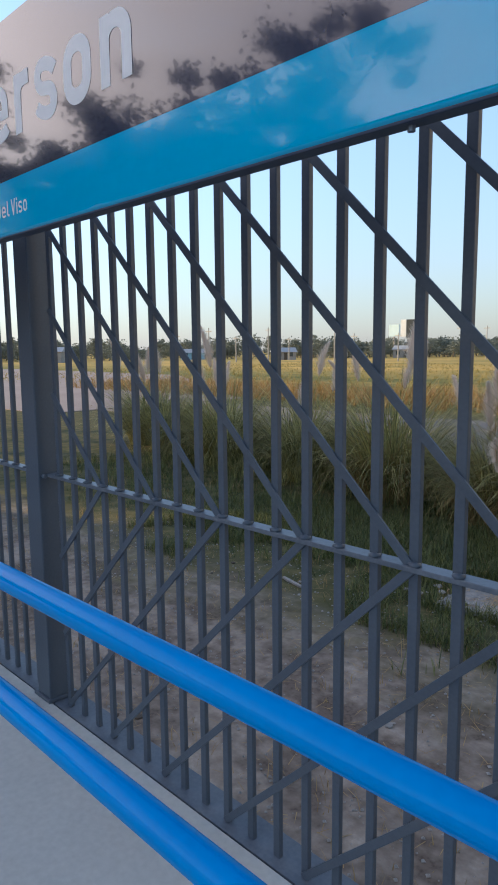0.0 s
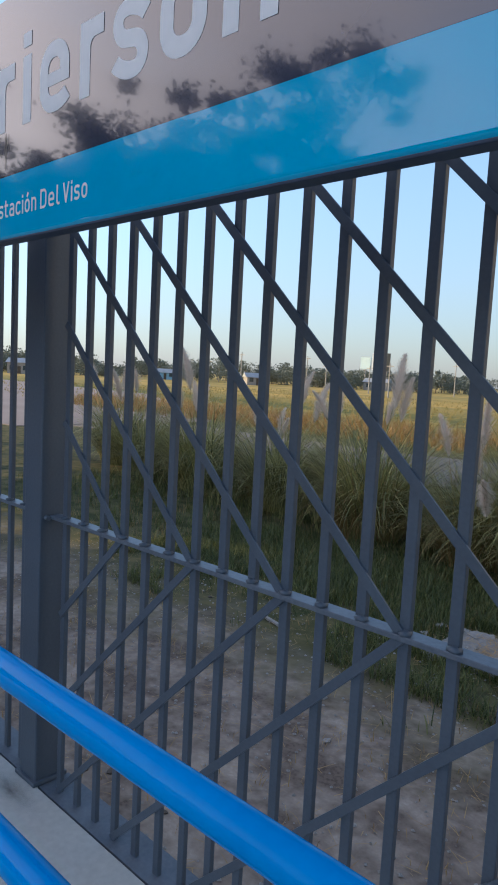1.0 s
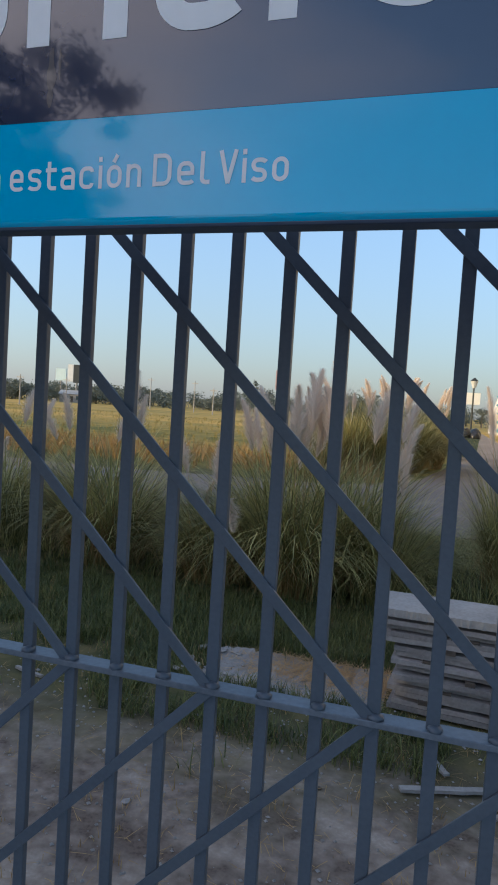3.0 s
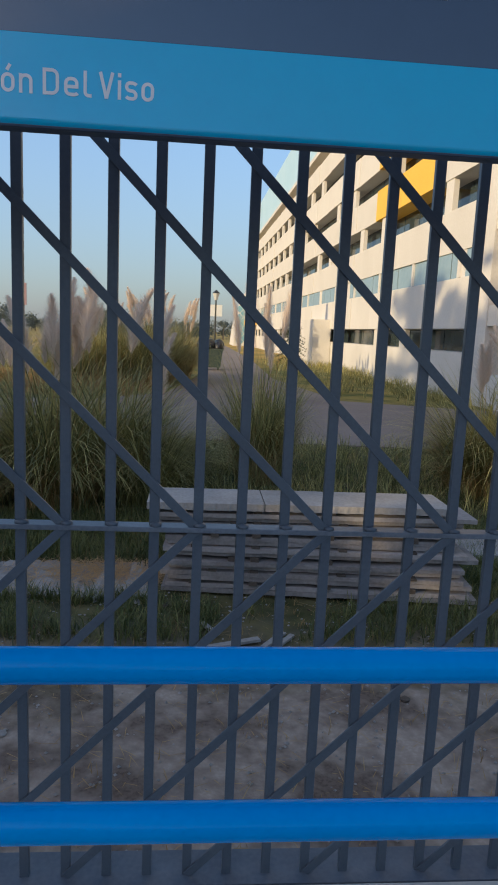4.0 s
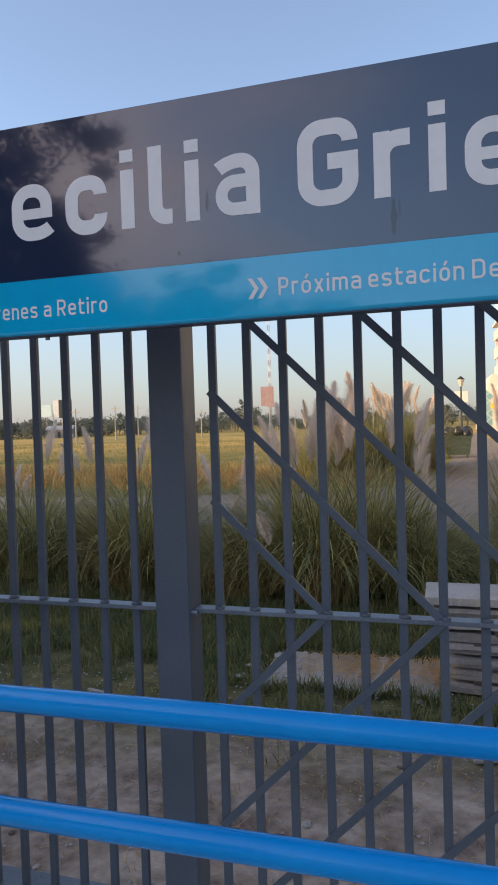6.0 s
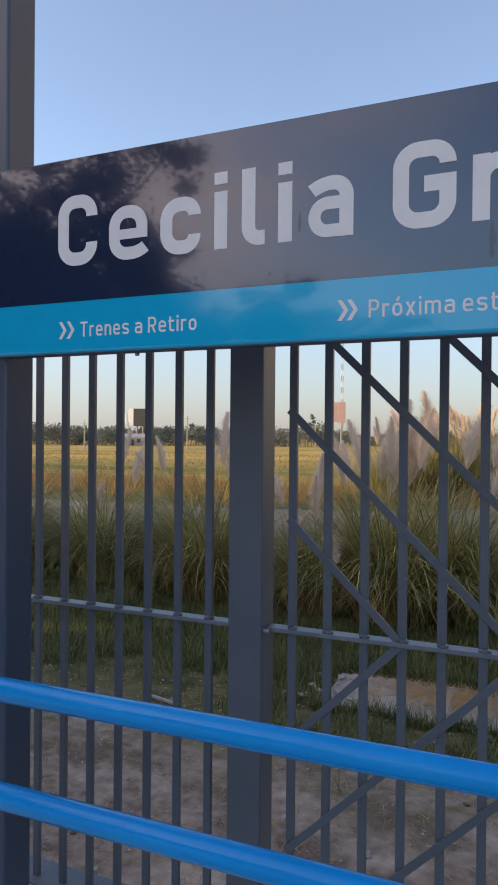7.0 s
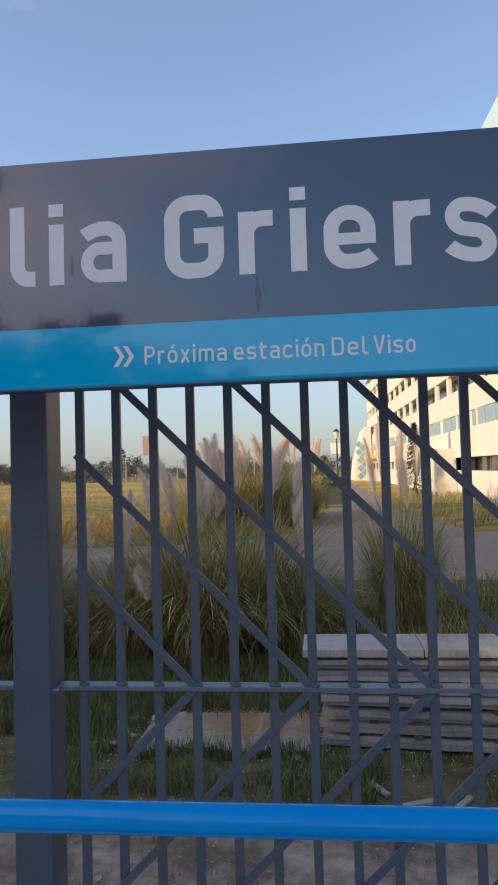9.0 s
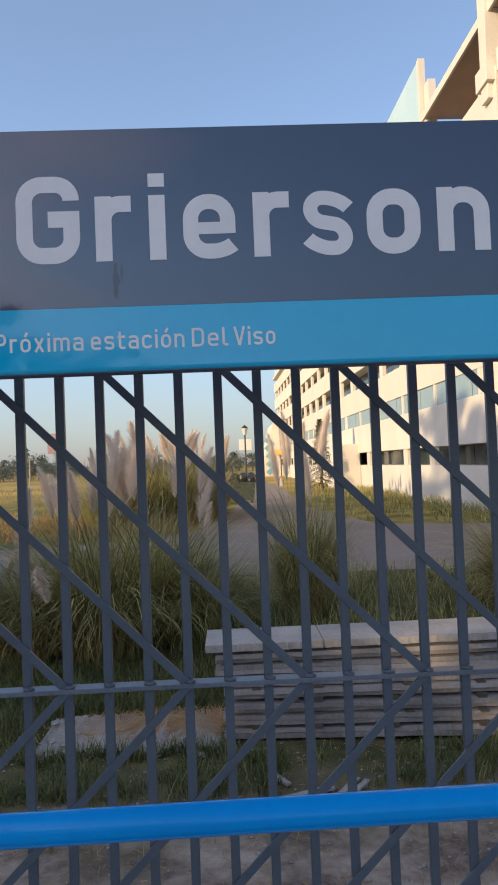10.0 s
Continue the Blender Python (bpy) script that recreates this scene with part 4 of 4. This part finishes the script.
for _ in range(1500):
    x = r.uniform(-1.4, 0.7)
    y = 5.12 + 0.04 * math.sin(x * 7) + r.gauss(0, 0.05)
    blade(gv, gf, (x, y, GROUND - 0.02), r.uniform(0, 6.28), r.uniform(0.06, 0.26), r.uniform(0.05, 0.7), r.uniform(0.3, 1.3), 0.008, 3)
tagged(new("slab_edge_grass", mesh_from("slab_edge_grass", gv, gf, TURF)), "green grass growing over the slab edge", "grass", kind="stuff")
for i in range(26):
    k = r.uniform(0.02, 0.07)
    bm = B()
    bmesh.ops.create_icosphere(bm, subdivisions=1, radius=k)
    for q in bm.verts:
        q.co *= r.uniform(0.6, 1.3)
        q.co.z *= 0.45
    ob = part("rubble", bm, SLAB)
    ob.location = (r.gauss(-1.2, 0.17), r.uniform(5.2, 6.1), GROUND + 0.03 + k * 0.15)
    tagged(ob, "broken pale concrete fragment on the slab end", "rubble", group="slab fragments")
STRAW = leaf_mat("fresh_orange_straw", (0.48, 0.29, 0.13), (0.66, 0.45, 0.22))
tagged(new("dry_straw", mesh_from("dry_straw", v, f, STRAW)), "loose dry straw strewn over the concrete slab", "straw", kind="stuff")


def lath(x0, y0, x1, y1, w, label):
    d = math.hypot(x1 - x0, y1 - y0)
    bm = rough_board(-d / 2, d / 2, -w / 2, w / 2, 0, 0.025, int(x0 * 100), 0.004, 8)
    ob = part("lath", bm, SLAB)
    ob.matrix_basis = Matrix.Translation(((x0 + x1) / 2, (y0 + y1) / 2, GROUND + 0.02)) @ Matrix.Rotation(math.atan2(y1 - y0, x1 - x0), 4, "Z")
    tagged(ob, label, "lath", group="loose laths")


lath(0.90, 3.95, 1.62, 4.22, 0.06, "splintered pale lath lying on the dirt")
lath(1.50, 3.85, 1.86, 4.35, 0.055, "short pale lath lying on the dirt")
lath(1.60, 3.84, 1.94, 4.30, 0.05, "short pale lath lying on the dirt")
lath(1.10, 4.55, 1.24, 4.30, 0.05, "thin pale lath stump on the dirt")
lath(-3.05, 4.62, -2.68, 4.52, 0.04, "thin pale stick lying on the dirt")
r = random.Random(31)
for i in range(70):
    x, y = r.uniform(-6.5, 6.5), r.uniform(0.5, 5.0) if i % 3 else r.uniform(4.2, 6.0)
    k = r.uniform(0.012, 0.045)
    bm = B()
    bmesh.ops.create_icosphere(bm, subdivisions=1, radius=k)
    for q in bm.verts:
        q.co *= r.uniform(0.7, 1.3)
        q.co.z *= 0.5
    ob = part("stone", bm, SLAB if i % 2 else OLD)
    ob.location = (x, y, GROUND + noise.noise(Vector((x * 0.5, y * 0.5, 0))) * 0.05 + noise.noise(Vector((x * 2.3, y * 2.3, 4))) * 0.02 + k * 0.2)
    tagged(ob, "pale bit of rubble on the dirt" if i % 2 else "small dark stone on the dirt", "stone", group="scattered stones")

# crumbs of stone and dead stems trodden into the dirt
v, f = [], []
r = random.Random(41)
for _ in range(5200):
    x, y = r.uniform(-7, 8), 0.3 + 5.2 * r.random() ** 1.2
    k = r.uniform(0.004, 0.018)
    z = GROUND + noise.noise(Vector((x * 0.5, y * 0.5, 0))) * 0.05 + noise.noise(Vector((x * 2.3, y * 2.3, 4))) * 0.02 + k * 0.3
    n0 = len(v)
    v += [(x + k * r.uniform(.7, 1.3), y, z), (x, y + k * r.uniform(.7, 1.3), z), (x - k * r.uniform(.7, 1.3), y, z), (x, y - k * r.uniform(.7, 1.3), z), (x, y, z + k * 0.8)]
    f += [(n0, n0 + 1, n0 + 4), (n0 + 1, n0 + 2, n0 + 4), (n0 + 2, n0 + 3, n0 + 4), (n0 + 3, n0, n0 + 4)]
tagged(new("gravel_crumbs", mesh_from("gravel_crumbs", v, f, SLAB)), "loose gravel crumbs on the trodden dirt", "gravel", kind="stuff")
v, f = [], []
for _ in range(5600):
    x, y = r.uniform(-8, 8), r.uniform(0.3, 6.5)
    z = GROUND + noise.noise(Vector((x * 0.5, y * 0.5, 0))) * 0.05 + 0.012
    blade(v, f, (x, y, z), r.uniform(0, 6.28), r.uniform(0.05, 0.2), r.uniform(1.35, 1.55), 0.1, 0.005, 2)
tagged(new("dead_stems", mesh_from("dead_stems", v, f, DRY)), "dead grass stems lying on the dirt", "straw", kind="stuff")

# ---- street furniture and the far edge of the field ----
DARK = mat("dark_lamp_metal", (0.03, 0.035, 0.035), (0.05, 0.055, 0.055), 0.5, 0.3, 3, 40, 0.1, 0.002)
BIN = mat("dark_green_container", (0.03, 0.05, 0.04), (0.05, 0.07, 0.055), 0.55, 0.0, 2, 20, 0.2, 0.005)
BAG = mat("black_rubbish_bag", (0.012, 0.012, 0.014), (0.03, 0.03, 0.034), 0.3, 0.0, 3, 20, 0.5, 0.02)
PANELW = mat("white_board_panel", (0.62, 0.62, 0.60), (0.72, 0.72, 0.70), 0.6, 0.0, 1, 10, 0.05, 0.002)
MILK = mat("milky_lantern_glass", (0.5, 0.5, 0.48), (0.6, 0.6, 0.57), 0.3, 0.0, 1, 10, 0.0, 0.002)
SKYBLUE = mat("light_blue_poster", (0.34, 0.48, 0.55), (0.44, 0.57, 0.62), 0.6, 0.0, 0.4, 6, 0.0, 0.002)
RED = mat("dull_red_poster", (0.30, 0.17, 0.17), (0.42, 0.29, 0.28), 0.6, 0.0, 0.4, 6, 0.0, 0.002)
WOODP = mat("grey_utility_pole", (0.28, 0.26, 0.24), (0.38, 0.36, 0.33), 0.8, 0.0, 2, 20, 0.1, 0.002)
ROOF = mat("grey_sheet_roof", (0.30, 0.31, 0.32), (0.42, 0.43, 0.44), 0.5, 0.2, 1, 8, 0.1, 0.002)
HOUSE_A = mat("bluish_house_wall", (0.22, 0.38, 0.48), (0.28, 0.45, 0.54), 0.8, 0.0, 1, 8, 0.1, 0.002)
HOUSE_B = mat("pale_house_wall", (0.26, 0.235, 0.21), (0.36, 0.33, 0.295), 0.8, 0.0, 1, 8, 0.1, 0.002)

lamp = thing("street_lamp", "dark metal lantern street lamp on a slim post", "street lamp", at=(2.15, 52.0, GROUND))
part("post", tube(B(), (0, 0, 0), (0, 0, 5.2), 0.09, 0.06, 12), DARK, lamp)
part("base", tube(B(), (0, 0, 0), (0, 0, 0.6), 0.16, 0.12, 12), DARK, lamp)
part("lantern", tube(B(), (0, 0, 5.2), (0, 0, 5.75), 0.12, 0.27, 8), MILK, lamp, "milky tapered lantern glass")
part("cap", tube(B(), (0, 0, 5.74), (0, 0, 5.98), 0.31, 0.05, 8), DARK, lamp)
notice = thing("notice_board", "white rectangular notice board on a post", "sign", at=(2.19, 53.5, GROUND))
part("post", tube(B(), (0, 0, 0), (0, 0, 4.95), 0.06, 0.06, 10), DARK, notice)
part("board", box(B(), -0.52, 0.52, -0.11, -0.065, 3.98, 4.9, 0.01), PANELW, notice)

bin_ = thing("waste_container", "dark green wheeled waste container heaped with bags", "waste container", at=(1.75, 47.0, GROUND))
bm = B()
lo = [bm.verts.new((x, y, 0.22)) for x, y in ((-0.75, -0.5), (0.75, -0.5), (0.75, 0.5), (-0.75, 0.5))]
hi = [bm.verts.new((x, y, 1.5)) for x, y in ((-0.9, -0.62), (0.9, -0.62), (0.9, 0.62), (-0.9, 0.62))]
for i in range(4):
    bm.faces.new((lo[i], lo[(i + 1) % 4], hi[(i + 1) % 4], hi[i]))
bm.faces.new(lo[::-1])
bm.faces.new(hi)
part("body", bm, BIN, bin_)
part("rim", box(B(), -0.95, 0.95, -0.67, 0.67, 1.46, 1.54, 0.02), BIN, bin_)
for x in (-0.6, 0.6):
    for y in (-0.4, 0.4):
        part("wheel", tube(B(), (x - 0.05, y, 0.12), (x + 0.05, y, 0.12), 0.12, seg=12), DARK, bin_)
r = random.Random(8)
for i in range(6):
    bm = B()
    bmesh.ops.create_icosphere(bm, subdivisions=3, radius=0.36)
    for q in bm.verts:
        q.co *= 1 + 0.35 * noise.noise(q.co * 4 + Vector((i * 3, 0, 0)))
    ob = part("rubbish_bag", bm, BAG, smooth=True)
    ob.location = (1.15 + (i % 3) * 0.6, 46.85 + (i // 3) * 0.4, GROUND + 1.72 + 0.16 * (i % 2))
    tagged(ob, "crumpled black rubbish bag heaped on the container", "rubbish bag", group="rubbish bags")
bol = part("bollard", tube(B(), (0, 0, 0), (0, 0, 0.95), 0.28, 0.2, 12), SLAB)
bol.location = (7.0, 78, GROUND)
tagged(bol, "pale concrete bollard at the road end", "bollard")


def billboard(x, y, w, h, z, face_a, face_b, turn, label, poles):
    b = thing("billboard", label, "billboard", "roadside billboards", at=(x, y, GROUND))
    b.rotation_euler.z = radians(turn)
    part("face", box(B(), -w / 2, w / 2, -0.5, -0.3, z, z + h, 0.03), face_a, b, "printed poster face")
    part("side_face", box(B(), -w / 2 - 1.9, -w / 2 - 0.1, -0.45, -0.25, z + 0.3, z + h, 0.03), face_b, b, "paler narrow side panel")
    for k in range(poles):
        part("pole", tube(B(), ((k - (poles - 1) / 2) * w * 0.5, 0, 0), ((k - (poles - 1) / 2) * w * 0.5, 0, z + h * 0.4), 0.35, 0.3, 10), WOODP, b)


billboard(-119.4, 194.0, 4.4, 6.0, 6.5, DARK, PANELW, 12, "dark roadside billboard with a white side panel on tall poles", 2)
part_b = thing("poster_stand", "light blue roadside poster panel on a lattice leg", "billboard", "roadside billboards", at=(-126.0, 193.0, GROUND))
part("panel", box(B(), -2.0, 2.0, -0.2, 0.2, 7.0, 11.0, 0.03), SKYBLUE, part_b)
part("leg", tube(B(), (0, 0, 0), (0, 0, 7), 0.3, 0.25, 8), WOODP, part_b)
billboard(-56.6, 223.0, 2.6, 7.0, 8.4, RED, RED, 8, "tall reddish roadside poster panel on a single pole", 1)


def mast(x, y, h):
    """A red and white lattice mast."""
    t = thing("radio_mast", "thin red and white lattice radio mast", "mast", at=(x, y, GROUND))
    n = 22
    for i in range(n):
        z0, z1 = h * i / n, h * (i + 1) / n
        bm = B()
        c = [(0.5, 0.3), (-0.5, 0.3), (0, -0.55)]
        for k in range(3):
            a, b = c[k], c[(k + 1) % 3]
            tube(bm, (*a, z0), (*a, z1), 0.07, seg=5)
            tube(bm, (*a, z0), (*b, z1), 0.05, seg=4)
        part("segment", bm, RED if i % 2 else PANELW, t)


mast(-66.5, 262.0, 52.0)

r = random.Random(77)
for i in range(20):
    b = radians(-52 + i * 2.7 + r.uniform(-0.8, 0.8))
    d = r.uniform(120, 190)
    t = thing("utility_pole", "slim pale utility pole with a crossarm beyond the field", "utility pole", "utility poles", at=(math.sin(b) * d, math.cos(b) * d, GROUND))
    h = r.uniform(6, 8.5)
    part("shaft", tube(B(), (0, 0, 0), (0, 0, h), 0.16, 0.10, 8), WOODP, t)
    part("crossarm", box(B(), -0.9, 0.9, -0.06, 0.06, h - 0.7, h - 0.55), WOODP, t)


def house(x, y, w, d, h, wall_m, turn, label):
    b = thing("house", label, "house", "far houses", at=(x, y, GROUND))
    b.rotation_euler.z = radians(turn)
    part("wall", box(B(), -w / 2, w / 2, -d / 2, d / 2, 0, h, 0.02), wall_m, b)
    bm = B()
    v = [bm.verts.new(c) for c in ((-w / 2 - .4, -d / 2 - .4, h), (w / 2 + .4, -d / 2 - .4, h), (w / 2 + .4, d / 2 + .4, h), (-w / 2 - .4, d / 2 + .4, h), (-w / 2 - .4, 0, h + 1.3), (w / 2 + .4, 0, h + 1.3))]
    for q in ((0, 1, 5, 4), (2, 3, 4, 5), (1, 2, 5), (3, 0, 4), (3, 2, 1, 0)):
        bm.faces.new([v[k] for k in q])
    part("roof", bm, ROOF, b)
    for k in (-0.3, 0.25):
        part("window", box(B(), k * w - 0.6, k * w + 0.6, -d / 2 - 0.05, -d / 2 - 0.005, 1.0, 2.2), GLASS, b)
    part("door", box(B(), -0.45, 0.45, -d / 2 - 0.06, -d / 2 - 0.005, 0.0, 2.05), OLD, b)


for i in range(4):
    b = radians(-62 + i * 9.3 + r.uniform(-2.5, 2.5))
    d = r.uniform(190, 225)
    house(math.sin(b) * d, math.cos(b) * d, r.uniform(5, 9), 5, r.uniform(2.2, 3.0), HOUSE_A if i % 4 == 1 else HOUSE_B, -math.degrees(b) + r.uniform(-20, 20), "small light blue house by the tree line" if i % 4 == 1 else "small pale house with a grey sheet roof by the tree line")

# belt of trees along the horizon
v, f, tv, tf = [], [], [], []
r = random.Random(91)
for i in range(430):
    b = radians(r.uniform(-80, 4.5))
    d = r.uniform(215, 330)
    cx, cy = math.sin(b) * d, math.cos(b) * d
    grove = noise.noise(Vector((math.degrees(b) * 0.21, 3.0, 0))) + 0.5 * noise.noise(Vector((math.degrees(b) * 0.8, 7.0, 0)))
    h = max(2.6, (6.6 + 4.6 * grove) * r.uniform(0.7, 1.2))
    slender = r.random() < 0.14
    w0 = r.uniform(1.0, 1.6) if slender else r.uniform(2.2, 5.4)
    h *= 1.3 if slender else 1.0
    n0 = len(tv)
    tv += [(cx - 0.2, cy, GROUND), (cx + 0.2, cy, GROUND), (cx + 0.1, cy, GROUND + h * 0.6), (cx - 0.1, cy, GROUND + h * 0.6)]
    tf.append((n0, n0 + 1, n0 + 2, n0 + 3))
    lobes = [(r.gauss(0, w0 * 0.42), h * r.uniform(0.22, 0.86), w0 * r.uniform(0.14, 0.34)) for _ in range(9)]
    for _ in range(440):
        lx, lz, lw = r.choice(lobes)
        p = Vector((cx + lx + r.gauss(0, lw), cy + r.gauss(0, w0 * 0.4), GROUND + max(0.15, min(h, lz + r.gauss(0, lw * 0.8)))))
        a = Vector((r.gauss(0, 1), r.gauss(0, 1), r.gauss(0, 1))).normalized()
        c = a.orthogonal().normalized()
        k = r.uniform(0.16, 0.42)
        n0 = len(v)
        v += [tuple(p + a * k), tuple(p + c * k * 0.7), tuple(p - a * k), tuple(p - c * k * 0.7)]
        f.append((n0, n0 + 1, n0 + 2, n0 + 3))
tagged(new("far_woods", mesh_from("far_woods", v, f, HAZY_LEAF)), "distant belt of uneven trees along the horizon", "woods", kind="stuff")
tagged(new("far_trunks", mesh_from("far_trunks", tv, tf, BARK)), "trunks of the distant tree belt", "woods", kind="stuff")
